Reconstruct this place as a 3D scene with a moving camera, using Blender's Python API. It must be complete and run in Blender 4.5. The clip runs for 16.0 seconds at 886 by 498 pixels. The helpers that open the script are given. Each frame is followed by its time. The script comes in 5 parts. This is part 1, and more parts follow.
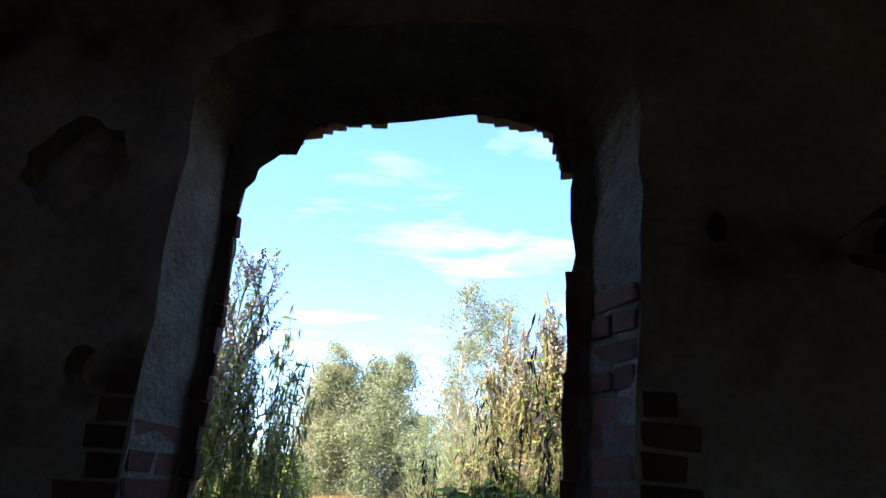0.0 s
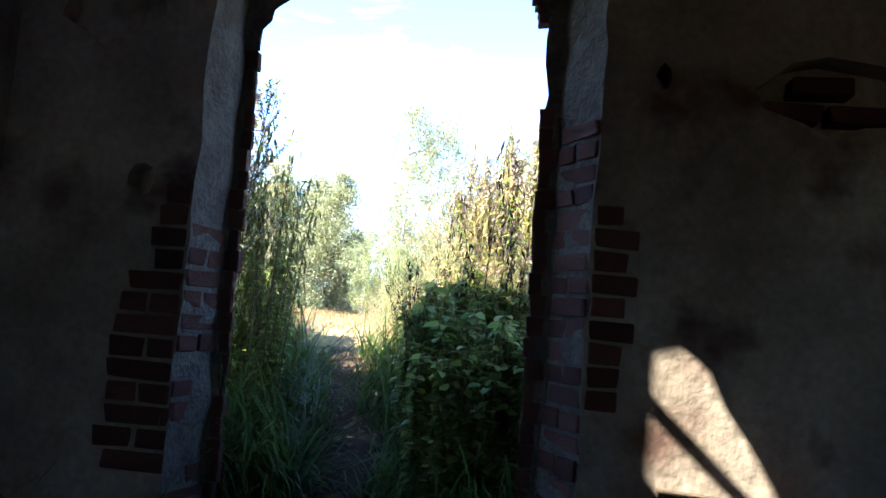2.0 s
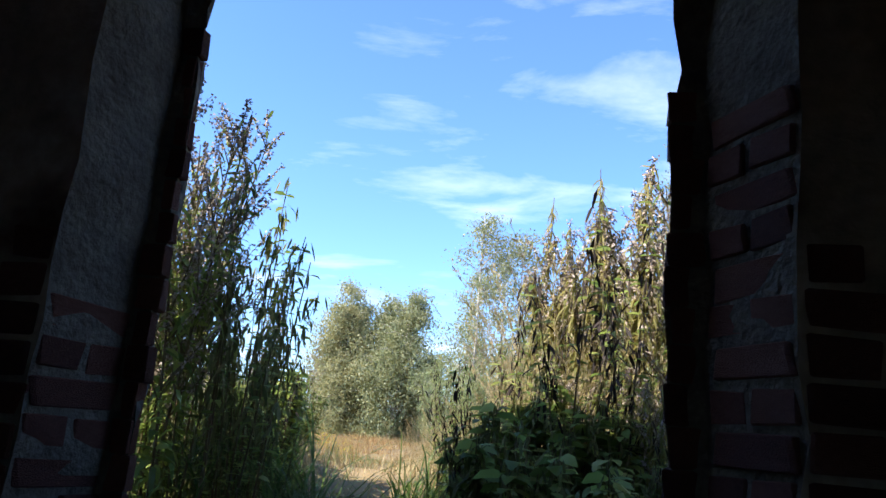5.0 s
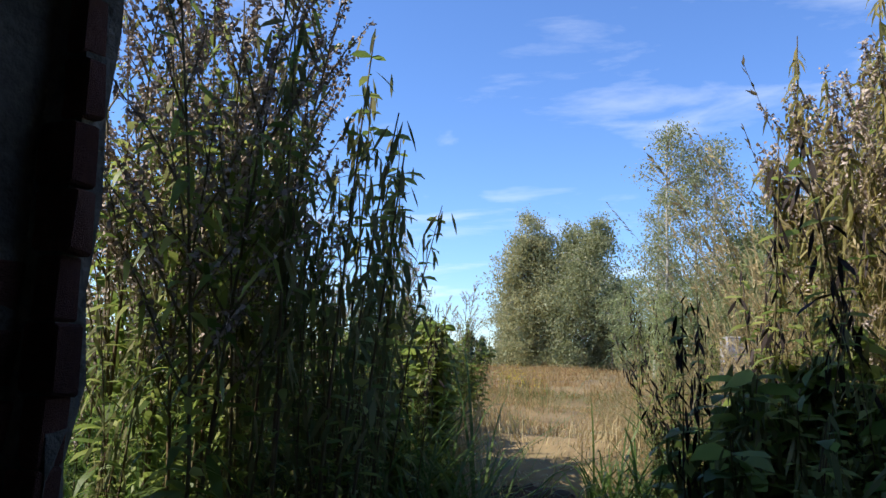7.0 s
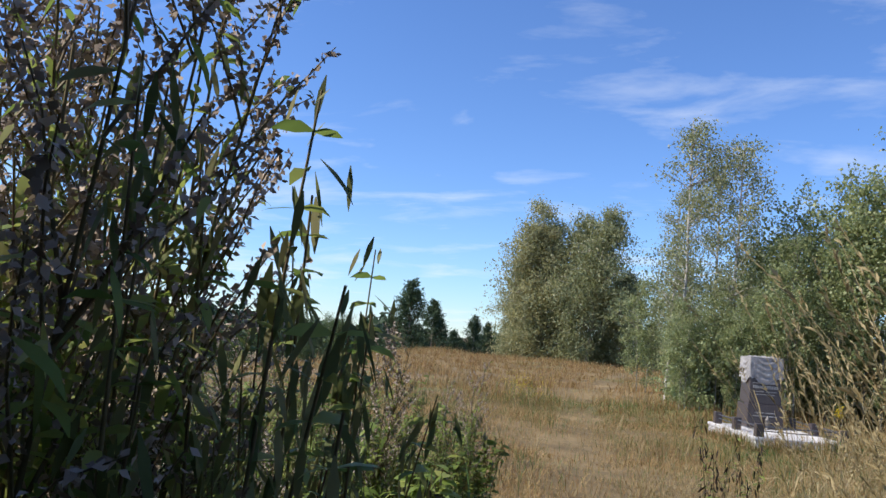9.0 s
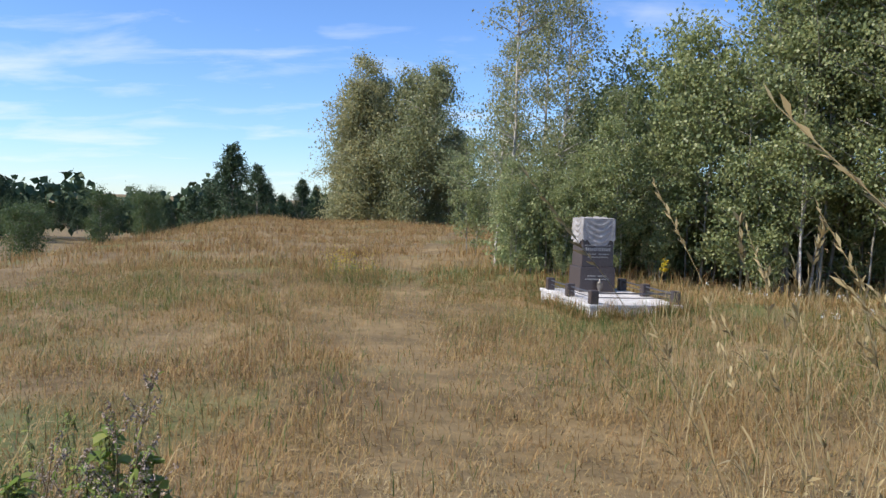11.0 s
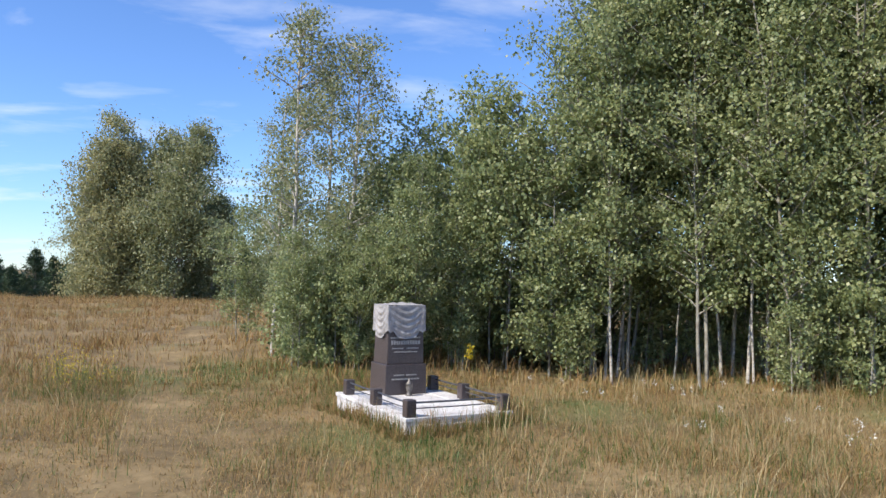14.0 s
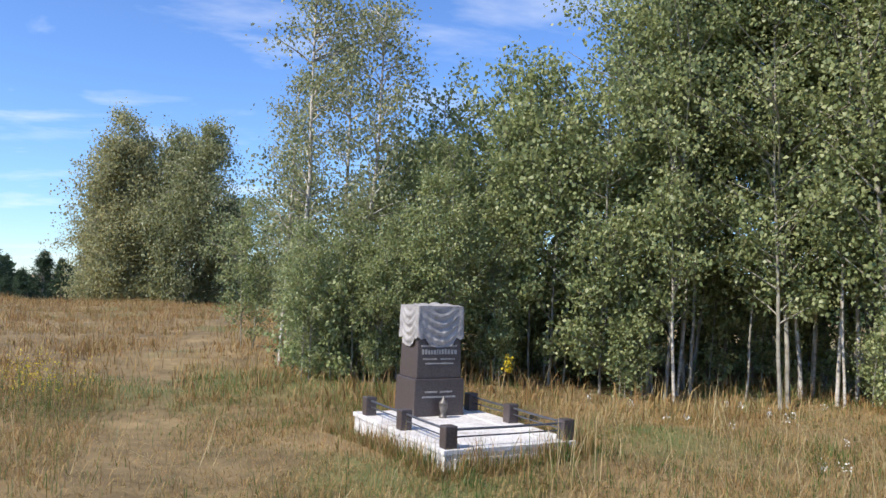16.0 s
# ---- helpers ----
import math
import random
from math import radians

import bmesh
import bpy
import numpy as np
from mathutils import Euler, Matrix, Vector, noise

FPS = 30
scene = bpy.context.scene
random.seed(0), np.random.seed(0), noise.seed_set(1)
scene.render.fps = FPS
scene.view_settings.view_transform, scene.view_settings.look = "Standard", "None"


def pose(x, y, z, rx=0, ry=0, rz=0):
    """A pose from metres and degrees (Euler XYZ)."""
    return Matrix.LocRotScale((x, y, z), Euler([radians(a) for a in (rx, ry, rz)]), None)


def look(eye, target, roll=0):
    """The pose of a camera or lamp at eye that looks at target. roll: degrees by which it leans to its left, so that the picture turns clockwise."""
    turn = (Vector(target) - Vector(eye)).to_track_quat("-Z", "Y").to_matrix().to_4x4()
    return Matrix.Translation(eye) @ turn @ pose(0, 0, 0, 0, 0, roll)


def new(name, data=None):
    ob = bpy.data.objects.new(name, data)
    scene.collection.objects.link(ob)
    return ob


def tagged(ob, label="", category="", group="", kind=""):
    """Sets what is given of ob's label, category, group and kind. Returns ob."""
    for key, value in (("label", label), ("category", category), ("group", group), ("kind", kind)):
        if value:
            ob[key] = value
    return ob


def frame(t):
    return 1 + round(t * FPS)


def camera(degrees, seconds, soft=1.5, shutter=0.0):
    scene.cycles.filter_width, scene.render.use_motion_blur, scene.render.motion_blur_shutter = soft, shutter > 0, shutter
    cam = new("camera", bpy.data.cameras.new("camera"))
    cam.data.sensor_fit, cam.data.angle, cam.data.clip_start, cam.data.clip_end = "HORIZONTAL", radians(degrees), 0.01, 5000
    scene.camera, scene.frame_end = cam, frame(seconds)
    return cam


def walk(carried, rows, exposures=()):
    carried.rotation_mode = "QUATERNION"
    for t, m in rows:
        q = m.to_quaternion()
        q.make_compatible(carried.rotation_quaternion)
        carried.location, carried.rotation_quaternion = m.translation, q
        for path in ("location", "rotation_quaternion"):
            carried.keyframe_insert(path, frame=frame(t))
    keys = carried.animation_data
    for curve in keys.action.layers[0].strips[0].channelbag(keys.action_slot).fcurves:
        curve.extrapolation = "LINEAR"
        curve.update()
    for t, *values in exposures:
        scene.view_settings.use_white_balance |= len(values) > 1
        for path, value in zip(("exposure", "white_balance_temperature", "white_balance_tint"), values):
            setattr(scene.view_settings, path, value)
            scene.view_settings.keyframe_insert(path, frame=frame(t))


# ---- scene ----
cam = camera(59.0, 16.0)
PATH = [
    (0, (1.067, 0.759, 1.71), (0.734, 2.636, 2.318), 4.8),
    (0.5, (1.056, 0.607, 1.691), (0.647, 2.499, 2.194), 5.3),
    (1, (1.11, 0.483, 1.729), (0.553, 2.35, 2.18), 2.3),
    (1.5, (1.037, 0.257, 1.729), (0.703, 2.171, 2.206), 2.3),
    (2, (0.93, 0.163, 1.593), (0.779, 2.15, 1.766), 4.6),
    (2.5, (0.99, 0.181, 1.586), (0.717, 2.156, 1.741), 3.1),
    (3, (1.072, 0.298, 1.577), (0.603, 2.235, 1.751), 4.1),
    (5.5, (0.758, 1.796, 1.69), (0.41, 3.702, 2.185), 5.2),
    (6, (0.668, 2.011, 1.756), (0.259, 3.908, 2.24), 4.0),
    (6.5, (0.677, 2.379, 1.805), (0.096, 4.234, 2.272), 3.6),
    (7, (0.653, 2.575, 1.772), (-0.141, 4.391, 2.042), 2.2),
    (7.5, (0.455, 2.896, 1.903), (-0.163, 4.733, 2.396), 6.3),
    (8, (0.48, 3.074, 1.908), (-0.173, 4.907, 2.371), 4.2),
    (8.5, (0.438, 3.228, 2.114), (-0.492, 4.965, 2.458), -0.6),
    (9, (0.337, 3.285, 2.201), (-0.478, 5.098, 2.417), 4.9),
    (9.5, (0.288, 3.506, 2.185), (-0.25, 5.424, 2.367), 7.8),
    (10, (0.236, 3.977, 2.197), (-0.236, 5.919, 2.126), 3.5),
    (12.5, (-0.266, 5.793, 2.761), (-0.217, 7.789, 2.637), 0.3),
    (13, (-0.376, 6.176, 2.763), (-0.086, 8.154, 2.78), -1.1),
    (13.5, (-0.473, 6.762, 2.693), (-0.245, 8.748, 2.747), -0.8),
    (14, (-0.473, 7.056, 2.628), (-0.284, 9.046, 2.7), 1.3),
    (14.5, (-0.586, 7.501, 2.606), (-0.261, 9.475, 2.647), 1.7),
    (15, (-0.584, 7.972, 2.579), (-0.42, 9.963, 2.676), 2.7),
    (15.5, (-0.589, 8.372, 2.514), (-0.463, 10.361, 2.685), 2.6),
    (16, (-0.593, 8.876, 2.468), (-0.441, 10.868, 2.564), 2.0),
]
EXPOSURES = [(0, 2.05), (0.5, 2.4), (1.0, 2.6), (1.5, 2.8), (2.0, 2.85), (3.2, 2.85), (4.3, 1.9), (5.3, 1.1), (6, 0.78), (7, 0.5), (8.5, 0.22), (10, 0.2), (12.5, 0.28), (16, 0.36)]
walk(cam, [(t, look(eye, target, roll)) for t, eye, target, roll in PATH], EXPOSURES)

# ---------- light ----------
SUN_DIR = Vector((0.63, 0.35, -0.69)).normalized()
sun_data = bpy.data.lights.new("sun", "SUN")
sun_data.energy, sun_data.angle, sun_data.color = 4.9, radians(0.55), (1.0, 0.93, 0.82)
sun = new("sun", sun_data)
sun.rotation_mode = "QUATERNION"
sun.rotation_quaternion = SUN_DIR.to_track_quat("-Z", "Y")
sun.location = (-30, -10, 40)

world = bpy.data.worlds.new("sky")
scene.world = world
world.use_nodes = True
wn, wl = world.node_tree.nodes, world.node_tree.links
wn.clear()
sky = wn.new("ShaderNodeTexSky")
sky.sky_type, sky.sun_disc = "NISHITA", False
sky.sun_elevation = math.asin(-SUN_DIR.z)
sky.sun_rotation = math.atan2(-SUN_DIR.x, -SUN_DIR.y)
sky.air_density, sky.dust_density, sky.ozone_density = 1.0, 0.0, 2.0
tc = wn.new("ShaderNodeTexCoord")
sep = wn.new("ShaderNodeSeparateXYZ")
wl.new(tc.outputs["Generated"], sep.inputs[0])


def wmath(op, a, b=None):
    n = wn.new("ShaderNodeMath")
    n.operation = op
    for i, v in enumerate((a, b)):
        if v is None:
            continue
        if hasattr(v, "is_output"):
            wl.new(v, n.inputs[i])
        else:
            n.inputs[i].default_value = v
    return n.outputs[0]


# thin wind-drawn cloud layer seen in perspective: direction divided by its height
up = wmath("ADD", wmath("MAXIMUM", sep.outputs["Z"], 0.0), 0.12)
comb = wn.new("ShaderNodeCombineXYZ")
wl.new(wmath("DIVIDE", sep.outputs["X"], up), comb.inputs[0])
wl.new(wmath("MULTIPLY", wmath("DIVIDE", sep.outputs["Y"], up), 1.7), comb.inputs[1])
cl = wn.new("ShaderNodeTexNoise")
cl.inputs["Scale"].default_value, cl.inputs["Detail"].default_value = 1.7, 9.0
cl.inputs["Roughness"].default_value, cl.inputs["Distortion"].default_value = 0.58, 0.35
wl.new(comb.outputs[0], cl.inputs["Vector"])
big = wn.new("ShaderNodeTexNoise")
big.inputs["Scale"].default_value, big.inputs["Detail"].default_value = 0.5, 2.0
wl.new(comb.outputs[0], big.inputs["Vector"])
cover = wn.new("ShaderNodeMapRange")
cover.inputs["From Min"].default_value, cover.inputs["From Max"].default_value = 1.02, 1.42
cover.inputs["To Max"].default_value = 0.62
wl.new(wmath("ADD", cl.outputs["Fac"], big.outputs["Fac"]), cover.inputs["Value"])
mix = wn.new("ShaderNodeMix")
mix.data_type = "RGBA"
wl.new(cover.outputs[0], mix.inputs[0])
tint = wn.new("ShaderNodeMix")
tint.data_type, tint.blend_type = "RGBA", "MULTIPLY"
tint.inputs[0].default_value = 1.0
wl.new(sky.outputs[0], tint.inputs[6])
tint.inputs[7].default_value = (0.72, 0.95, 1.37, 1)
wl.new(tint.outputs[2], mix.inputs[6])
mix.inputs[7].default_value = (7.2, 7.6, 8.2, 1)
bg = wn.new("ShaderNodeBackground")
bg.inputs["Strength"].default_value = 0.12
wl.new(mix.outputs[2], bg.inputs["Color"])
wout = wn.new("ShaderNodeOutputWorld")
wl.new(bg.outputs[0], wout.inputs["Surface"])


# ---------- materials ----------
def rgba(c):
    return (*c, 1.0)


def material(name, colours, scale=4.0, rough=0.8, bump=0.3, bump_scale=None, detail=6.0, per="", metallic=0.0,
             translucent=0.0, spec=0.3, fine=None, stretch=(1, 1, 1), stains=None):
    """Surface with two scales of variation. colours: ramp of 2 to 4. per: 'island' or 'object' varies the pieces."""
    m = bpy.data.materials.new(name)
    m.use_nodes = True
    n, l = m.node_tree.nodes, m.node_tree.links
    bsdf = n["Principled BSDF"]
    out = n["Material Output"]
    coord = n.new("ShaderNodeTexCoord")
    mp = n.new("ShaderNodeMapping")
    mp.inputs["Scale"].default_value = stretch
    l.new(coord.outputs["Object"], mp.inputs[0])
    tex = n.new("ShaderNodeTexNoise")
    tex.inputs["Scale"].default_value, tex.inputs["Detail"].default_value = scale, detail
    tex.inputs["Roughness"].default_value = 0.6
    l.new(mp.outputs[0], tex.inputs["Vector"])
    ramp = n.new("ShaderNodeValToRGB")
    ramp.color_ramp.elements[0].position, ramp.color_ramp.elements[1].position = 0.3, 0.7
    ramp.color_ramp.elements[0].color, ramp.color_ramp.elements[1].color = rgba(colours[0]), rgba(colours[-1])
    for k, c in enumerate(colours[1:-1]):
        e = ramp.color_ramp.elements.new(0.3 + 0.4 * (k + 1) / (len(colours) - 1))
        e.color = rgba(c)
    value = tex.outputs["Fac"]
    if per:
        if per == "island":
            g = n.new("ShaderNodeNewGeometry")
            rnd = g.outputs["Random Per Island"]
        else:
            rnd = n.new("ShaderNodeObjectInfo").outputs["Random"]
        mx = n.new("ShaderNodeMix")
        mx.inputs[0].default_value = 0.65
        mr = n.new("ShaderNodeMapRange")
        mr.inputs["To Min"].default_value, mr.inputs["To Max"].default_value = 0.25, 0.75
        l.new(rnd, mr.inputs[0])
        l.new(value, mx.inputs[2])
        l.new(mr.outputs[0], mx.inputs[3])
        value = mx.outputs[0]
    l.new(value, ramp.inputs[0])
    colour = ramp.outputs[0]
    if stains:
        st = n.new("ShaderNodeTexNoise")
        st.inputs["Scale"].default_value, st.inputs["Detail"].default_value = stains[1], 5
        l.new(coord.outputs["Object"], st.inputs["Vector"])
        sr = n.new("ShaderNodeMapRange")
        sr.inputs["From Min"].default_value, sr.inputs["From Max"].default_value = stains[2], stains[2] + 0.12
        l.new(st.outputs["Fac"], sr.inputs[0])
        sm = n.new("ShaderNodeMix")
        sm.data_type = "RGBA"
        l.new(sr.outputs[0], sm.inputs[0])
        l.new(colour, sm.inputs[6])
        sm.inputs[7].default_value = rgba(stains[0])
        colour = sm.outputs[2]
    if fine:
        ft = n.new("ShaderNodeTexNoise")
        ft.inputs["Scale"].default_value, ft.inputs["Detail"].default_value = fine, 4
        l.new(coord.outputs["Object"], ft.inputs["Vector"])
        fr = n.new("ShaderNodeMapRange")
        fr.inputs["To Min"].default_value, fr.inputs["To Max"].default_value = 0.6, 1.4
        l.new(ft.outputs["Fac"], fr.inputs[0])
        fm = n.new("ShaderNodeMix")
        fm.data_type, fm.blend_type = "RGBA", "MULTIPLY"
        fm.inputs[0].default_value = 1.0
        l.new(colour, fm.inputs[6])
        l.new(fr.outputs[0], fm.inputs[7])
        colour = fm.outputs[2]
    l.new(colour, bsdf.inputs["Base Color"])
    bsdf.inputs["Roughness"].default_value = rough
    bsdf.inputs["Metallic"].default_value = metallic
    bsdf.inputs["Specular IOR Level"].default_value = spec
    if bump:
        bt = n.new("ShaderNodeTexNoise")
        bt.inputs["Scale"].default_value, bt.inputs["Detail"].default_value = bump_scale or scale * 5, 6
        l.new(mp.outputs[0], bt.inputs["Vector"])
        bp = n.new("ShaderNodeBump")
        bp.inputs["Strength"].default_value, bp.inputs["Distance"].default_value = bump, 0.02
        l.new(bt.outputs["Fac"], bp.inputs["Height"])
        l.new(bp.outputs[0], bsdf.inputs["Normal"])
    if translucent:
        tr = n.new("ShaderNodeBsdfTranslucent")
        l.new(colour, tr.inputs["Color"])
        ms = n.new("ShaderNodeMixShader")
        ms.inputs[0].default_value = translucent
        l.new(bsdf.outputs[0], ms.inputs[1])
        l.new(tr.outputs[0], ms.inputs[2])
        l.new(ms.outputs[0], out.inputs["Surface"])
    return m


PLASTER = material("old_plaster", [(0.17, 0.138, 0.102), (0.29, 0.245, 0.19), (0.43, 0.375, 0.3)], 1.6, 0.92, 0.7, 14, stains=((0.1, 0.06, 0.045), 2.3, 0.56), fine=30)
BRICK = material("old_brick", [(0.09, 0.04, 0.032), (0.15, 0.062, 0.046), (0.21, 0.1, 0.074)], 7, 0.92, 0.8, 40, per="object", fine=60)
SHADE_MORTAR = material("shade_dark_mortar", [(0.09, 0.078, 0.064), (0.18, 0.16, 0.13)], 9, 0.95, 0.9, 40, fine=70)
RUBBLE = material("brick_rubble", [(0.09, 0.06, 0.045), (0.17, 0.11, 0.08), (0.22, 0.17, 0.13)], 5, 0.95, 1.0, 25, fine=40)
OLD_WOOD = material("weathered_wood", [(0.07, 0.05, 0.035), (0.17, 0.13, 0.09)], 6, 0.85, 0.6, 30, stretch=(1, 12, 12))
SOIL = material("meadow_soil", [(0.12, 0.085, 0.042), (0.21, 0.15, 0.072), (0.29, 0.21, 0.105)], 1.3, 0.95, 0.8, 8, stains=((0.13, 0.14, 0.05), 0.33, 0.55), fine=7)
# Brown path earth with the doorway's shade put into its colour.
SHADE_EARTH = material("shade_dark_earth", [(0.03, 0.021, 0.014), (0.06, 0.042, 0.028), (0.1, 0.07, 0.045)], 4, 0.95, 1.0, 22, stains=((0.16, 0.11, 0.07), 5, 0.62), fine=35)
DRY_GRASS = material("dry_grass_blades", [(0.17, 0.09, 0.04), (0.34, 0.2, 0.08), (0.42, 0.3, 0.13), (0.2, 0.18, 0.065)], 0.45, 0.7, 0, per="island", translucent=0.3)
MATTED = material("matted_grass_blades", [(0.19, 0.13, 0.055), (0.35, 0.235, 0.1), (0.5, 0.355, 0.165), (0.22, 0.19, 0.07)], 0.8, 0.7, 0, per="island", translucent=0.3)
STRAW = material("bleached_straw", [(0.3, 0.22, 0.1), (0.48, 0.38, 0.2), (0.56, 0.47, 0.27)], 3, 0.6, 0, per="island", translucent=0.3)
GREEN_GRASS = material("green_grass_blades", [(0.05, 0.1, 0.022), (0.1, 0.17, 0.04), (0.17, 0.24, 0.06)], 1.5, 0.45, 0, per="island", translucent=0.5, spec=0.4)
WEED_LEAF = material("weed_leaves", [(0.1, 0.16, 0.04), (0.2, 0.28, 0.065), (0.33, 0.4, 0.095), (0.46, 0.46, 0.15)], 2.5, 0.5, 0, per="island", translucent=0.5, spec=0.35)
WEED_YELLOW = material("yellowed_weed_leaves", [(0.17, 0.18, 0.05), (0.34, 0.31, 0.1), (0.48, 0.39, 0.16)], 2.5, 0.6, 0, per="island", translucent=0.5)
STEM = material("weed_stems", [(0.09, 0.07, 0.04), (0.16, 0.13, 0.06), (0.12, 0.05, 0.04)], 4, 0.7, 0)
SEED = material("weed_seed_heads", [(0.26, 0.2, 0.16), (0.42, 0.34, 0.28), (0.56, 0.47, 0.4)], 6, 0.9, 0, per="island")
NETTLE_SEED = material("nettle_tassels", [(0.1, 0.13, 0.05), (0.2, 0.22, 0.085), (0.32, 0.29, 0.14)], 6, 0.8, 0, per="island", translucent=0.3)
# Near-black tassels: dry seed and the wall's shade put into one colour.
DARK_SEED = material("dark_seed_heads", [(0.025, 0.02, 0.02), (0.06, 0.045, 0.04)], 6, 0.9, 0, per="island")
ASPEN_LEAF = material("aspen_leaves", [(0.15, 0.2, 0.085), (0.3, 0.345, 0.15), (0.48, 0.49, 0.24)], 0.8, 0.45, 0, per="island", translucent=0.45, spec=0.45)
BIRCH_LEAF = material("birch_leaves", [(0.17, 0.2, 0.09), (0.3, 0.32, 0.16), (0.44, 0.43, 0.23)], 0.7, 0.45, 0, per="island", translucent=0.45, spec=0.45)
AUTUMN_LEAF = material("turning_birch_leaves", [(0.22, 0.24, 0.12), (0.37, 0.37, 0.19), (0.5, 0.45, 0.24)], 0.4, 0.5, 0, per="island", translucent=0.45)
WILLOW_LEAF = material("willow_leaves", [(0.05, 0.085, 0.03), (0.09, 0.135, 0.05), (0.14, 0.18, 0.07)], 0.8, 0.5, 0, per="island", translucent=0.3)
PINE_LEAF = material("pine_needles", [(0.03, 0.055, 0.027), (0.05, 0.085, 0.04), (0.075, 0.115, 0.05)], 0.8, 0.6, 0, per="island", translucent=0.1)
BIRCH_BARK = material("birch_bark", [(0.1, 0.085, 0.07), (0.48, 0.44, 0.38), (0.62, 0.58, 0.52)], 5, 0.8, 0.4, 20, stretch=(1, 1, 2.5))
ASPEN_BARK = material("aspen_bark", [(0.12, 0.105, 0.085), (0.28, 0.26, 0.21), (0.4, 0.38, 0.32)], 5, 0.85, 0.5, 25)
MARBLE = material("pale_marble", [(0.5, 0.47, 0.45), (0.68, 0.65, 0.63), (0.78, 0.76, 0.74)], 3, 0.5, 0.15, 30, stains=((0.42, 0.38, 0.34), 4, 0.6), fine=25)
GRANITE = material("dark_granite", [(0.042, 0.032, 0.032), (0.072, 0.056, 0.054), (0.1, 0.08, 0.076)], 60, 0.32, 0.05, 90, spec=0.5, fine=140)
DRAPE = material("grey_stone_drapery", [(0.23, 0.22, 0.21), (0.33, 0.31, 0.3), (0.4, 0.38, 0.36)], 8, 0.75, 0.3, 60, fine=90)
LETTER = material("pale_engraving", [(0.3, 0.28, 0.26), (0.42, 0.4, 0.37)], 20, 0.8, 0)
STEEL = material("dull_steel", [(0.1, 0.1, 0.11), (0.2, 0.2, 0.21)], 12, 0.4, 0.1, metallic=0.7)
BRONZE = material("grey_lantern_metal", [(0.12, 0.11, 0.1), (0.22, 0.2, 0.18)], 20, 0.45, 0.1, metallic=0.4)
YELLOW = material("yellow_flowers", [(0.55, 0.4, 0.02), (0.75, 0.6, 0.05)], 10, 0.6, 0, per="island", translucent=0.2)
WHITE_FLOWER = material("white_flowers", [(0.6, 0.6, 0.55), (0.75, 0.75, 0.7)], 10, 0.7, 0, per="island")


# ---------- builders ----------
def np_mesh(name, verts, faces, mat):
    me = bpy.data.meshes.new(name)
    verts, faces = np.asarray(verts, np.float32), np.asarray(faces, np.int32)
    k = faces.shape[1]
    me.vertices.add(len(verts))
    me.vertices.foreach_set("co", verts.ravel())
    me.loops.add(faces.size)
    me.loops.foreach_set("vertex_index", faces.ravel())
    me.polygons.add(len(faces))
    me.polygons.foreach_set("loop_start", np.arange(len(faces), dtype=np.int32) * k)
    me.materials.append(mat)
    me.update(calc_edges=True)
    return me


def part(name, bm, mat=None, parent=None, label="", smooth=False):
    """Links a bmesh (or a mesh) as one object, under a thing or a part."""
    if isinstance(bm, bpy.types.Mesh):
        me = bm
    else:
        me = bpy.data.meshes.new(name)
        bm.normal_update()
        bm.to_mesh(me)
        bm.free()
        me.materials.append(mat)
    if smooth:
        me.polygons.foreach_set("use_smooth", [True] * len(me.polygons))
    ob = new(name, me)
    if parent is not None:
        ob.parent = parent
    if label:
        ob["label"] = label
    return ob


def box(bm, x0, x1, y0, y1, z0, z1, bevel=0.0):
    r = bmesh.ops.create_cube(bm, size=1.0)
    m = Matrix.Translation(((x0 + x1) / 2, (y0 + y1) / 2, (z0 + z1) / 2)) @ Matrix.Diagonal((x1 - x0, y1 - y0, z1 - z0, 1))
    bmesh.ops.transform(bm, matrix=m, verts=r["verts"])
    if bevel:
        edges = list({e for v in r["verts"] for e in v.link_edges})
        bmesh.ops.bevel(bm, geom=edges, offset=bevel, segments=2, profile=0.6, affect="EDGES")
    return r


def tube(points, radii, sides=5):
    """Vertices and quads of a tapered tube along a polyline."""
    points, radii = np.asarray(points, float), np.asarray(radii, float)
    d = np.gradient(points, axis=0)
    d /= np.linalg.norm(d, axis=1)[:, None] + 1e-9
    ref = np.where(np.abs(d[:, 2:3]) > 0.9, [[1.0, 0, 0]], [[0, 0, 1.0]])
    u = np.cross(d, ref)
    u /= np.linalg.norm(u, axis=1)[:, None] + 1e-9
    v = np.cross(d, u)
    a = np.arange(sides) * 2 * np.pi / sides
    ring = points[:, None] + radii[:, None, None] * (np.cos(a)[None, :, None] * u[:, None] + np.sin(a)[None, :, None] * v[:, None])
    n = len(points)
    i, j = np.meshgrid(np.arange(n - 1), np.arange(sides), indexing="ij")
    i, j = i.ravel(), j.ravel()
    k = (j + 1) % sides
    return ring.reshape(-1, 3), np.stack([i * sides + j, i * sides + k, (i + 1) * sides + k, (i + 1) * sides + j], 1)


class Pile:
    """Collects vertices and quads."""

    def __init__(self):
        self.v, self.f, self.n = [], [], 0

    def add(self, v, f):
        self.v.append(v)
        self.f.append(f + self.n)
        self.n += len(v)
        return self

    def mesh(self, name, mat):
        return np_mesh(name, np.concatenate(self.v), np.concatenate(self.f), mat)


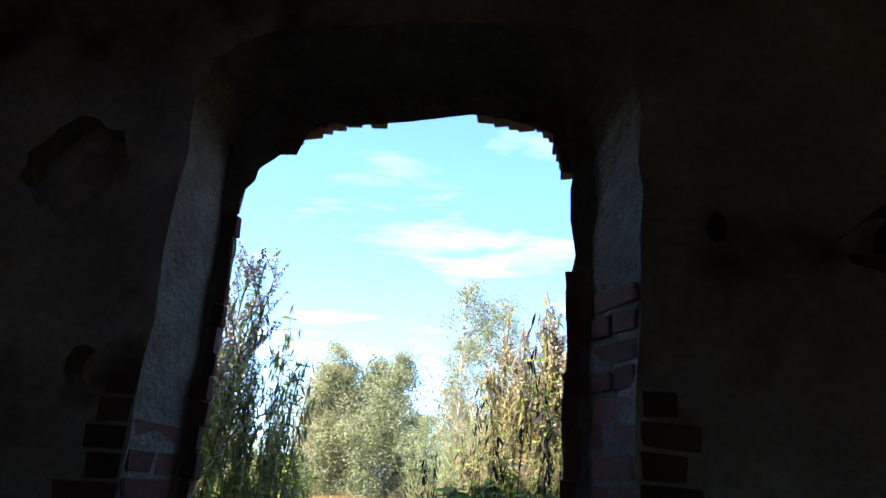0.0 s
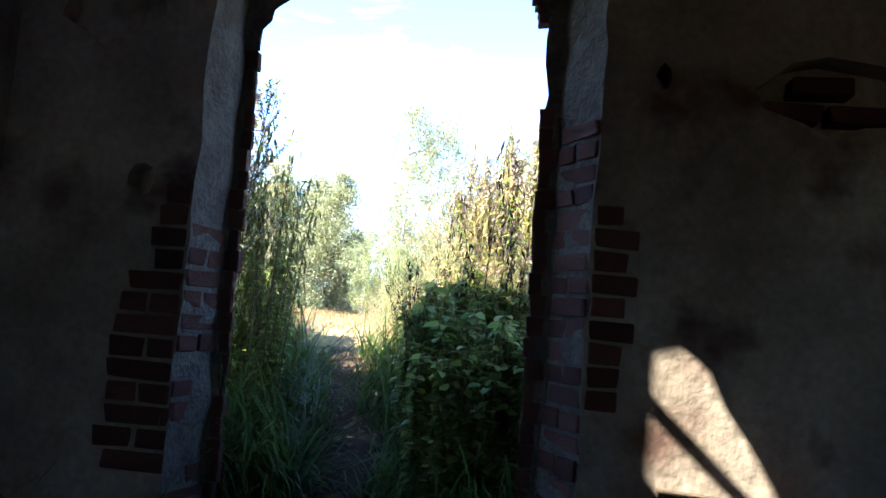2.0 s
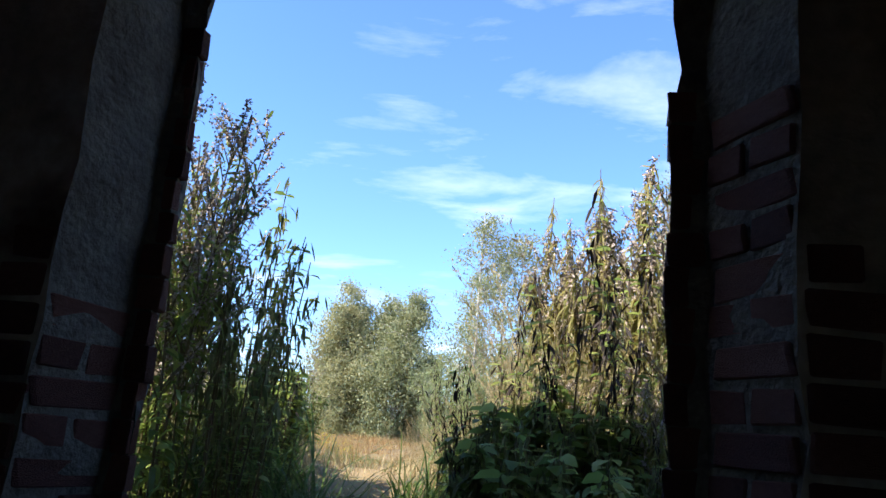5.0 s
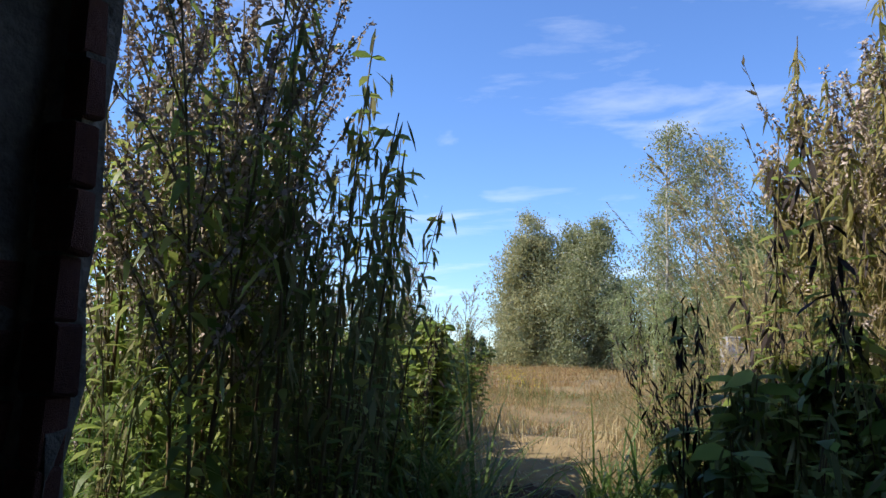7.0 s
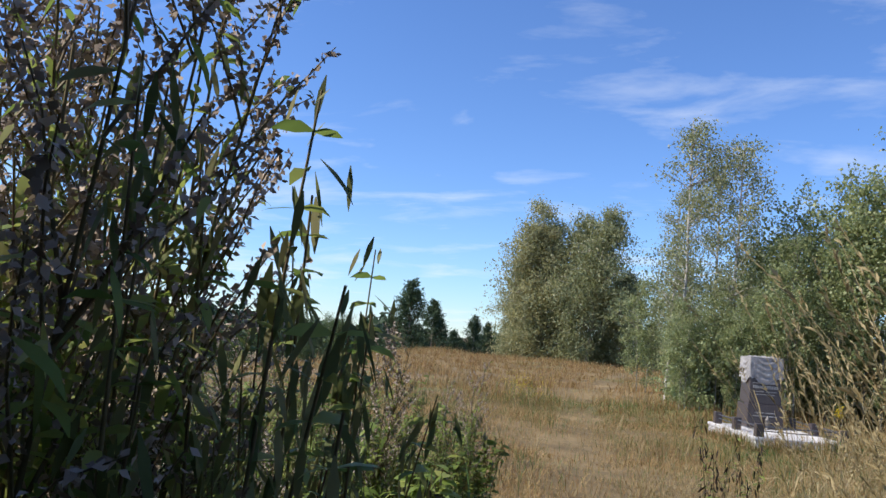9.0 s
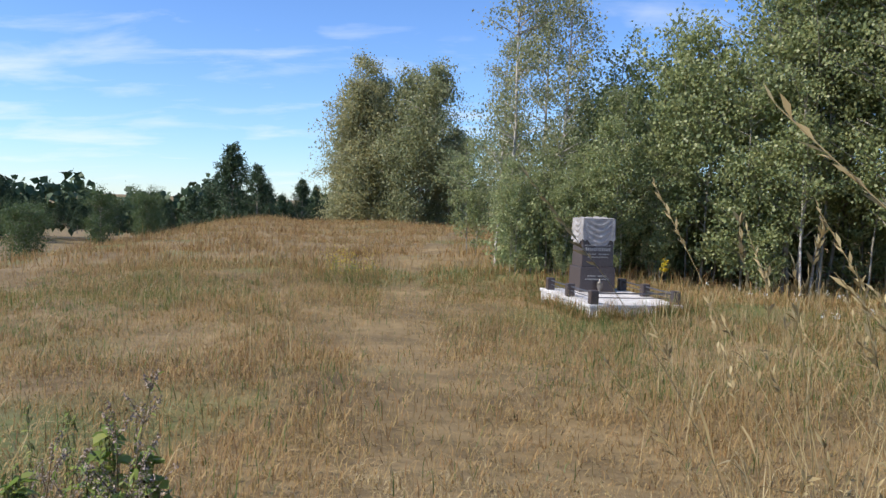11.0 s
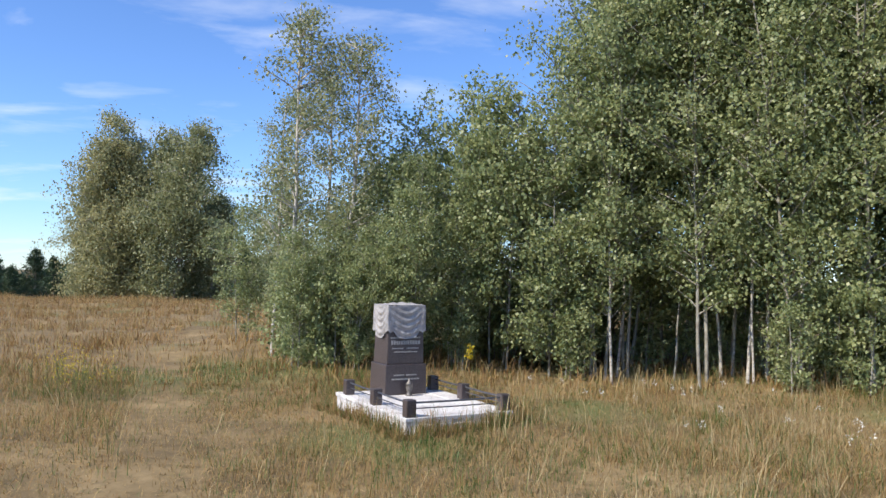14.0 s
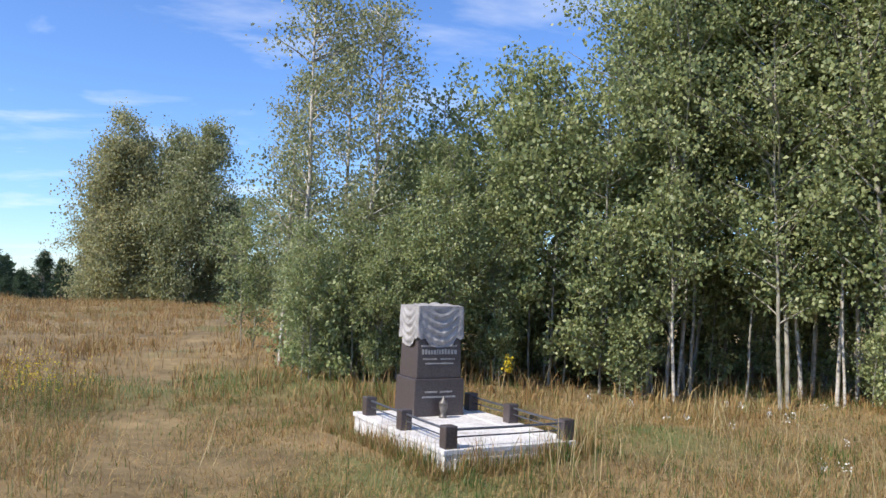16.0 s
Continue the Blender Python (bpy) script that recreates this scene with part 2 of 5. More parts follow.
def leaves(rng, places, length, width, along=None, droop=0.3, spread=1.0):
    """One folded leaf of four corners at each place; along: main directions."""
    n = len(places)
    d = rng.normal(size=(n, 3)) * spread
    if along is not None:
        d = d * 0.45 + along
    d[:, 2] -= droop
    d /= np.linalg.norm(d, axis=1)[:, None] + 1e-9
    side = np.cross(d, rng.normal(size=(n, 3)))
    side /= np.linalg.norm(side, axis=1)[:, None] + 1e-9
    up_ = np.cross(side, d)
    s = rng.uniform(0.65, 1.3, (n, 1))
    L, W = length * s, width * s
    a = places
    tip = places + d * L - np.array([0, 0, 1]) * L * 0.12
    m1 = places + d * L * 0.45 + side * W * 0.5 + up_ * W * 0.18
    m2 = places + d * L * 0.45 - side * W * 0.5 + up_ * W * 0.18
    v = np.stack([a, m1, tip, m2], 1).reshape(-1, 3)
    return v, np.arange(4 * n).reshape(n, 4)


def smooth01(x):
    x = np.clip(x, 0, 1)
    return x * x * (3 - 2 * x)


def ground_z(x, y):
    """Height of the land: sunken by the ruin, a bank outside its door, a meadow that crests and falls away."""
    x, y = np.asarray(x, float), np.asarray(y, float)
    z = np.interp(y, [2.2, 2.9, 3.5, 4.2, 5.0, 5.6, 6.2, 7, 9, 15, 22, 40, 47, 75, 115, 400, 3000],
                  [0.1, 0.35, 0.62, 0.9, 1.27, 1.45, 1.41, 1.28, 1.04, 0.98, 1.03, 1.22, 1.15, -0.6, -2.6, -3.2, -3.2])
    edge = -4.5 - 0.3 * y
    z = z - 2.6 * smooth01((edge - x) / 12.0) * smooth01((y - 4) / 8.0)
    far = smooth01((np.hypot(x, y) - 4) / 6)
    z = z + far * (0.05 * np.sin(x * 0.9 + 0.4 * y) + 0.04 * np.sin(1.3 * y - 0.5 * x) + 0.025 * np.sin(2.7 * x + 1.9 * y))
    return z


def gz(x, y):
    return float(ground_z(x, y))


# ---------- the ruin ----------
WALL_Y0, REBATE_Y, WALL_Y1, WALL_TOP, SIDE_TOP = 3.0, 3.25, 3.46, 3.7, 3.56
ROOM_X0, ROOM_X1, ROOM_Y0, CEIL = -1.0, 3.6, -3.2, 3.5


def outline(xl, xr, spring, crown, n, seed, rough, foot=-0.3):
    """Door outline from the left foot over the arch to the right foot."""
    rng = np.random.default_rng(seed)
    pts = []
    for k in range(n):
        pts.append((xl + rng.normal() * rough, foot + (spring - foot) * k / n))
    for k in range(n + 1):
        a = math.pi * (1 - k / n)
        c, s = math.cos(a), math.sin(a)
        cx = math.copysign(abs(c) ** 0.45, c)
        pts.append(((xl + xr) / 2 + (xr - xl) / 2 * cx + rng.normal() * rough, spring + (crown - spring) * max(0.0, s) ** 0.55 + rng.normal() * rough))
    for k in range(1, n + 1):
        pts.append((xr + rng.normal() * rough, spring + (foot - spring) * k / n))
    return pts


def wall_with_door():
    bm = bmesh.new()
    inner = outline(-0.24, 1.25, 2.75, 3.24, 26, 3, 0.008)
    rebate = outline(-0.185, 1.13, 2.68, 3.13, 26, 5, 0.008)
    lip = outline(-0.128, 1.05, 2.62, 3.02, 26, 7, 0.009)
    behind = outline(-0.15, 1.075, 2.62, 3.06, 26, 13, 0.008)
    outer = outline(-0.34, 1.18, 2.62, 3.16, 26, 11, 0.012)
    # the arch has lost bricks: a stump by its west shoulder, a gap by its crown, a notch in the east jamb
    lip = [(x + (0.022 if x > 0.9 and 2.44 < z < 2.56 else 0), z - 0.12 if x < 0.06 and z > 2.68 else z + (0.05 if 0.53 < x < 0.66 and z > 2.8 else -0.03 if 0.06 < x < 0.5 and z > 2.8 else 0)) for x, z in lip]

    def face(y, line, holes=()):
        rect = [(ROOM_X0 - 0.15, -0.3), (ROOM_X0 - 0.15, WALL_TOP), (ROOM_X1 + 0.5, WALL_TOP), (ROOM_X1 + 0.5, -0.3)]
        loop = [bm.verts.new((x, y, z)) for x, z in rect]
        door = [bm.verts.new((x, y, z)) for x, z in line]
        edges = [bm.edges.new((loop[i], loop[i + 1])) for i in range(3)]
        edges += [bm.edges.new((loop[0], door[0])), bm.edges.new((loop[3], door[-1]))]
        edges += [bm.edges.new((door[i], door[i + 1])) for i in range(len(door) - 1)]
        rims = []
        for hole in holes:
            vs = [bm.verts.new((x, y, z)) for x, z in hole]
            edges += [bm.edges.new((vs[i], vs[(i + 1) % len(vs)])) for i in range(len(vs))]
            rims.append(vs)
        bmesh.ops.triangle_fill(bm, use_beauty=True, edges=edges)
        return loop, door, rims

    def blob(cx, cz, rx, rz, seed, n=14):
        rng = np.random.default_rng(seed)
        return [(cx + rx * math.cos(2 * math.pi * k / n) * rng.uniform(0.82, 1.15), cz + rz * math.sin(2 * math.pi * k / n) * rng.uniform(0.82, 1.15)) for k in range(n)]

    pockets = [blob(-0.62, 2.7, 0.2, 0.18, 1, 22), blob(1.47, 2.53, 0.035, 0.05, 2, 8), blob(2.12, 2.5, 0.28, 0.14, 4), blob(-0.45, 2.02, 0.06, 0.07, 8, 9)]
    l0, d0, rims = face(WALL_Y0, inner, pockets)
    l1, d1, _ = face(WALL_Y1, outer)
    rings = [d0] + [[bm.verts.new((x, y, z)) for x, z in line] for y, line in ((REBATE_Y - 0.012, rebate), (REBATE_Y, lip), (REBATE_Y + 0.05, behind))] + [d1]
    for p, q in zip(rings, rings[1:]):
        for a in range(len(p) - 1):
            bm.faces.new((p[a], p[a + 1], q[a + 1], q[a]))
    for a in range(3):
        bm.faces.new((l0[a], l0[a + 1], l1[a + 1], l1[a]))
    for vs, depth in zip(rims, (0.1, 0.16, 0.13, 0.1)):
        back = [bm.verts.new((v.co.x, v.co.y + depth, v.co.z)) for v in vs]
        for i in range(len(vs)):
            j = (i + 1) % len(vs)
            bm.faces.new((vs[i], vs[j], back[j], back[i]))
        bm.faces.new(back)
    # the whole reveal, plaster included, takes dark mortar to stand for its shade
    for fc in bm.faces:
        c = fc.calc_center_median()
        if WALL_Y0 + 0.02 < c.y < WALL_Y1 - 0.02 and -0.4 < c.x < 1.35:
            fc.material_index = 1
    bmesh.ops.recalc_face_normals(bm, faces=bm.faces)
    w = part("wall_door", bm, PLASTER)
    w.data.materials.append(SHADE_MORTAR)
    return tagged(w, "thick ruined brick wall with crumbling stained plaster and an arched doorway", "wall", kind="structure")


wall_door = wall_with_door()


def plain_wall(name, x0, x1, y0, y1, z0, z1, label):
    bm = bmesh.new()
    box(bm, x0, x1, y0, y1, z0, z1)
    return tagged(part(name, bm, PLASTER), label, "wall", kind="structure")


plain_wall("wall_west", ROOM_X0 - 0.15, ROOM_X0, ROOM_Y0 - 0.5, WALL_Y0 - 0.003, -0.3, SIDE_TOP, "dark plastered brick wall of the ruin")
plain_wall("wall_east", ROOM_X1, ROOM_X1 + 0.5, ROOM_Y0 - 0.5, WALL_Y0 - 0.003, -0.3, SIDE_TOP, "dark plastered brick wall of the ruin")


def south_wall():
    """Unseen wall behind, with an opening added to light the door wall."""
    bm = bmesh.new()
    x0, x1, y0, y1 = ROOM_X0 + 0.003, ROOM_X1 - 0.003, ROOM_Y0 - 0.5, ROOM_Y0
    for a, b, c, d in ((x0, 2.1, -0.3, SIDE_TOP), (3.2, x1, -0.3, SIDE_TOP), (2.1, 3.2, -0.3, 1.4), (2.1, 3.2, 2.6, SIDE_TOP)):
        box(bm, a, b, y0, y1, c, d)
    tagged(part("wall_south", bm, PLASTER), "unseen dark plastered brick wall with an opening added for light", "wall", kind="structure")


south_wall()


def ceiling_with_gap():
    """Unseen ceiling; its gap is traced back from the sun patch on the door wall."""
    bm = bmesh.new()
    patch = [(1.52, 0.72), (1.5, 1.02), (1.5, 1.51), (1.6, 1.54), (1.68, 1.48), (1.73, 1.37), (1.83, 1.23), (1.98, 0.98), (2.3, 0.72)]
    hole = []
    for x, z in patch:
        s = (CEIL - z) / -SUN_DIR.z
        hole.append((x - SUN_DIR.x * s, WALL_Y0 - SUN_DIR.y * s))
    tops = []
    for z in (CEIL, CEIL + 0.06):
        rect = [bm.verts.new((x, y, z)) for x, y in ((ROOM_X0, ROOM_Y0), (ROOM_X1, ROOM_Y0), (ROOM_X1, WALL_Y0 - 0.004), (ROOM_X0, WALL_Y0 - 0.004))]
        gap = [bm.verts.new((x, y, z)) for x, y in hole]
        edges = [bm.edges.new((r[i], r[(i + 1) % len(r)])) for r in (rect, gap) for i in range(len(r))]
        bmesh.ops.triangle_fill(bm, use_beauty=True, edges=edges)
        tops.append(gap)
    for i in range(len(hole)):
        j = (i + 1) % len(hole)
        bm.faces.new((tops[0][i], tops[0][j], tops[1][j], tops[1][i]))
    bmesh.ops.recalc_face_normals(bm, faces=bm.faces)
    tagged(part("ceiling", bm, PLASTER), "unseen plastered ceiling with a gap cut for the sun patch", "ceiling", kind="structure")
    # unseen lath over the gap, added to throw the patch's bar of shade
    a, b = [], []
    for x, z in ((1.5, 1.35), (1.82, 1.06)):
        s = (CEIL + 0.1 - z) / -SUN_DIR.z
        a.append((x - SUN_DIR.x * s, WALL_Y0 - SUN_DIR.y * s))
    bm = bmesh.new()
    (x0, y0), (x1, y1) = a
    d = Vector((x1 - x0, y1 - y0, 0))
    x0, y0, x1, y1 = x0 - d.x * 0.6, y0 - d.y * 0.6, x1 + d.x * 0.6, y1 + d.y * 0.6
    ln = math.hypot(x1 - x0, y1 - y0)
    box(bm, 0, ln, -0.022, 0.022, 0, 0.04, 0.006)
    lath = part("shadow_lath", bm, OLD_WOOD)
    lath.matrix_basis = Matrix.Translation((x0, y0, CEIL + 0.062)) @ Matrix.Rotation(math.atan2(y1 - y0, x1 - x0), 4, "Z")
    tagged(lath, "unseen weathered lath added to shade the sun patch", "lath")


ceiling_with_gap()


def interior_floor():
    rng = np.random.default_rng(4)
    xs, ys = np.linspace(ROOM_X0 - 0.02, ROOM_X1 + 0.02, 70), np.linspace(ROOM_Y0, 3.7, 76)
    X, Y = np.meshgrid(xs, ys)
    Z = 0.12 + 0.03 * np.sin(3 * X + Y) + 0.02 * rng.normal(size=X.shape)
    Z += np.interp(Y, [1.9, 2.6, 3.2, 3.7], [0, 0.16, 0.4, 0.58])
    Z += 0.62 * np.exp(-((X - 1.95) / 0.6) ** 2 - ((Y - 3.1) / 0.5) ** 2) + 0.4 * np.exp(-((X + 1.0) / 0.6) ** 2 - ((Y - 3.1) / 0.5) ** 2)
    i, j = np.meshgrid(np.arange(75), np.arange(69), indexing="ij")
    k = (i * 70 + j).ravel()
    ob = part("floor", np_mesh("floor", np.stack([X, Y, Z], -1).reshape(-1, 3), np.stack([k, k + 1, k + 71, k + 70], 1), RUBBLE), None, smooth=True)
    tagged(ob, "earth floor heaped with brick rubble and plaster dust", "floor", kind="structure")


interior_floor()


# ---------- the land ----------
def land():
    def axis(near, step, far):
        out, v, s = [0.0], 0.0, step
        while v < far:
            s = step if v < near else s * 1.22
            v += s
            out.append(v)
        return np.array(out)
    a = axis(26, 0.45, 3000)
    xs = np.concatenate([-a[:0:-1], a])
    ys = np.concatenate([-axis(4, 0.8, 3000)[:0:-1], axis(50, 0.45, 3000)])
    X, Y = np.meshgrid(xs, ys)
    Z = ground_z(X, Y)
    inside = (X > ROOM_X0 - 0.3) & (X < ROOM_X1 + 0.3) & (Y > ROOM_Y0 - 0.3) & (Y < 3.35)
    Z = np.where(inside, -0.15, Z)
    ny, nx = X.shape
    i, j = np.meshgrid(np.arange(ny - 1), np.arange(nx - 1), indexing="ij")
    k = (i * nx + j).ravel()
    ob = part("ground", np_mesh("ground", np.stack([X, Y, Z], -1).reshape(-1, 3), np.stack([k, k + 1, k + nx + 1, k + nx], 1), SOIL), None, smooth=True)
    tagged(ob, "dry meadow soil with trodden footpath", "ground", kind="structure")


land()


def trail_x(y):
    """Middle of the trodden footpath."""
    return np.interp(y, [3, 3.5, 4, 4.5, 5.2, 5.8, 9, 14, 21, 38], [0.45, 0.3, 0.22, 0.08, -0.12, -0.27, -0.9, -2.3, -4.0, -5.8])


def footpath():
    """Trodden earth from the door up the bank, darkened to stand for shade."""
    rng = np.random.default_rng(6)
    rows, cols = 46, 22
    y = np.linspace(3.42, 5.2, rows)[:, None] + np.zeros((1, cols))
    s = np.linspace(-1, 1, cols)[None, :]
    wide = np.interp(y, [3.4, 4.0, 4.7, 5.2], [0.95, 0.75, 0.36, 0.1])
    x = trail_x(y) + s * wide + 0.05 * np.sin(5 * y + 2 * s) + rng.normal(size=(rows, cols)) * 0.012
    z = ground_z(x, y) + 0.014 * (1 - s ** 2) - 0.012 + rng.normal(size=x.shape) * 0.008
    z += 0.012 * (1 - s ** 2)
    i, j = np.meshgrid(np.arange(rows - 1), np.arange(cols - 1), indexing="ij")
    k = (i * cols + j).ravel()
    me = np_mesh("footpath", np.stack([x, y, z], -1).reshape(-1, 3), np.stack([k, k + 1, k + cols + 1, k + cols], 1), SHADE_EARTH)
    tagged(part("footpath", me, None, smooth=True), "trodden earth footpath up the bank, darkened for its shade", "footpath", kind="structure")


footpath()


def blades(name, mat, n, area, height, width, seed, keep, lean=0.35, tufts=0.6, label="", category="grass", tall=1.7):
    """Grass as three-cornered blades bent by the wind; keep(x, y) gives the share that grows."""
    rng = np.random.default_rng(seed)
    x0, x1, y0, y1 = area
    m = int(n * (1 - tufts))
    px, py = rng.uniform(x0, x1, m), rng.uniform(y0, y1, m)
    c = max(1, int(n * tufts / 14))
    cx, cy = rng.uniform(x0, x1, c), rng.uniform(y0, y1, c)
    px = np.concatenate([px, np.repeat(cx, 14) + rng.normal(size=14 * c) * 0.06])
    py = np.concatenate([py, np.repeat(cy, 14) + rng.normal(size=14 * c) * 0.06])
    ok = rng.uniform(size=len(px)) < keep(px, py)
    px, py = px[ok], py[ok]
    k = len(px)
    base = np.stack([px, py, ground_z(px, py) - 0.02], 1)
    swell = 0.5 + 0.5 * np.sin(1.7 * px + 1.1 * np.sin(0.9 * py)) * np.sin(1.3 * py + 0.8 * np.sin(1.9 * px))
    h = height * rng.uniform(0.3, 1.2, (k, 1)) * (0.55 + 0.95 * swell[:, None]) * rng.choice([1.0, 1.0, 1.0, tall], (k, 1))
    a = rng.uniform(0, 2 * np.pi, k)
    d = np.stack([np.cos(a), np.sin(a), 0 * a], 1)
    side = np.stack([-np.sin(a), np.cos(a), 0 * a], 1)
    bend = rng.uniform(0.05, 1.0, (k, 1)) * lean
    # blades beside the footpath lean away from it
    tx, ty = px + (d[:, :1] * h * bend)[:, 0], py + (d[:, 1:2] * h * bend)[:, 0]
    over = (py < 6.6) & ((np.abs(tx - trail_x(ty)) < 0.26) | ((tx - trail_x(ty)) * (px - trail_x(py)) < 0))
    d[over, 0] = np.sign(px[over] - trail_x(py[over])) * np.abs(d[over, 0])
    w = width * rng.uniform(0.6, 1.3, (k, 1))
    up3 = np.array([0, 0, 1.0])
    mid = base + up3 * h * 0.55 + d * h * bend * 0.35
    tip = base + up3 * h * (1 - 0.35 * bend) + d * h * bend
    v = np.stack([base - side * w / 2, base + side * w / 2, mid + side * w * 0.4, tip, mid - side * w * 0.4], 1).reshape(-1, 3)
    o = np.arange(k)[:, None] * 5
    f = np.concatenate([o + [0, 1, 2], o + [0, 2, 4], o + [4, 2, 3]])
    ob = part(name, np_mesh(name, v, f, mat))
    return tagged(ob, label, category, kind="stuff")


def off_trail(x, y, w=0.35):
    return np.clip((np.abs(x - trail_x(y)) - w * 0.5) / w, np.where(y > 6, 0.3, 0.05), 1)


def slab_free(x, y):
    u, v = x + 0.05, y - 15.16
    a, b = u * 0.918 + v * 0.396, v * 0.918 - u * 0.396
    return ((a < -0.04) | (a > 1.38) | (b < -0.04) | (b > 2.03)).astype(float)


def wild(x, y):
    return off_trail(x, y) * slab_free(x, y)


blades("matted_grass", MATTED, 190000, (-9, 8, 6.2, 20), 0.075, 0.0065, 22, wild, lean=2.2, tufts=0.25, tall=1.4, label="short matted olive-brown meadow grass")
blades("meadow_grass", DRY_GRASS, 130000, (-10, 9, 6.0, 19), 0.13, 0.0042, 11, wild, lean=1.7, tufts=0.35, label="dry tawny meadow grass in uneven tufts")
blades("meadow_grass", DRY_GRASS, 110000, (-24, 9, 18, 50), 0.22, 0.013, 12, lambda x, y: off_trail(x, y) * (x > -6 - 0.36 * y), lean=1.2, tufts=0.4, label="dry tawny meadow grass on the far rise")
blades("green_meadow_grass", GREEN_GRASS, 100000, (-9, 9, 6, 21), 0.13, 0.005, 13, lambda x, y: wild(x, y) * (0.15 + 0.85 * smooth01((y - 8.5) / 4)) * (0.3 + 0.7 * (np.sin(0.7 * x + 0.3) * np.sin(0.5 * y + 1) > 0)), lean=1.2, label="short green grass among the dry meadow")
blades("tall_dry_grass", STRAW, 17000, (-9, 10, 6.3, 20), 0.34, 0.0042, 14, lambda x, y: wild(x, y) * np.where(x > 0.4 + 0.08 * np.abs(y - 12), 1, 0.16), lean=1.4, label="bleached tall grass stalks bent by wind")
def slab_edge(x, y):
    u, v = x + 0.05, y - 15.16
    a, b = u * 0.918 + v * 0.396, v * 0.918 - u * 0.396
    near = (a > -0.22) & (a < 1.6) & (b > -0.24) & (b < 2.3)
    return slab_free(x, y) * near * (0.35 + 0.65 * (np.sin(5 * x + 3 * y) > -0.2))


blades("slab_edge_grass", DRY_GRASS, 36000, (-1.6, 1.8, 14.6, 17.8), 0.17, 0.006, 18, slab_edge, lean=0.8, label="dry grass grown up against the marble plinth")
blades("slab_edge_grass", GREEN_GRASS, 16000, (-1.6, 1.8, 14.6, 17.8), 0.15, 0.006, 19, slab_edge, lean=0.8, label="green grass grown up against the marble plinth")


def arching_grass(name, mat, clumps, per, area, length, width, seed, keep, label):
    """Tussocks of long soft blades, each bowed over in five steps; keep(x, y) says where they stand."""
    rng = np.random.default_rng(seed)
    x0, x1, y0, y1 = area
    cx, cy = rng.uniform(x0, x1, clumps), rng.uniform(y0, y1, clumps)
    ok = keep(cx, cy)
    cx, cy = cx[ok], cy[ok]
    n = len(cx) * per
    px, py = np.repeat(cx, per) + rng.normal(size=n) * 0.05, np.repeat(cy, per) + rng.normal(size=n) * 0.05
    a = rng.uniform(0, 2 * np.pi, n)
    d = np.stack([np.cos(a), np.sin(a), 0 * a], 1)
    side = np.stack([-np.sin(a), np.cos(a), 0 * a], 1)
    L = length * np.repeat(rng.uniform(0.55, 1.15, len(cx)), per)[:, None] * rng.uniform(0.5, 1.1, (n, 1))
    # blades do not lie across the footpath
    tip_off = np.abs(px + d[:, 0] * L[:, 0] * 0.5 - trail_x(py))
    L[(tip_off < 0.2), 0] *= 0.55
    w = width * rng.uniform(0.6, 1.2, (n, 1))
    p = np.stack([px, py, ground_z(px, py) - 0.02], 1)
    lift, fall = rng.uniform(1.25, 1.5, (n, 1)), rng.uniform(0.9, 2.3, (n, 1))
    rows = []
    for k in range(6):
        s_ = k / 5
        rows += [p - side * w * (0.5 * (1 - s_ ** 2) + 0.02), p + side * w * (0.5 * (1 - s_ ** 2) + 0.02)]
        ang = lift - fall * (s_ + 0.1)
        p = p + (d * np.cos(ang) + np.array([0, 0, 1.0]) * np.sin(ang)) * L / 5
    v = np.stack(rows, 1).reshape(-1, 3)
    o = np.arange(n)[:, None] * 12
    f = np.concatenate([o + [2 * k, 2 * k + 1, 2 * k + 3, 2 * k + 2] for k in range(5)])
    return tagged(part(name, np_mesh(name, v, f, mat)), label, "grass", kind="stuff")


arching_grass("bank_grass", GREEN_GRASS, 520, 26, (-1.7, 0.2, 3.55, 4.9), 0.95, 0.011, 15, lambda x, y: trail_x(y) - x > 0.16, "lush arching green grass on the bank")
arching_grass("bank_grass", GREEN_GRASS, 460, 22, (0.1, 2.8, 3.5, 5.2), 0.6, 0.009, 16, lambda x, y: x - trail_x(y) > 0.16, "green grass under the tall weeds")
blades("bank_straw", STRAW, 6000, (-1.4, 0.9, 4.6, 6.8), 0.22, 0.004, 17, lambda x, y: off_trail(x, y, 0.2), lean=1.5, tall=1.1, label="trampled bleached grass beside the footpath")

blades("trampled_straw", STRAW, 9000, (-1.5, 0.8, 4.3, 8.5), 0.06, 0.005, 20, lambda x, y: (np.abs(x - trail_x(y)) < 0.45) * 1.0, lean=2.0, tall=1.1, label="trampled pale straw on the footpath")


# ---------- trees ----------
def limb_line(rng, start, direction, length, sag, n=5):
    t = np.linspace(0, 1, n)[:, None]
    wob = np.cumsum(rng.normal(size=(n, 3)) * length * 0.03, axis=0)
    return start + direction * length * t + np.array([0, 0, 1.0]) * sag * length * t ** 2 + wob * t


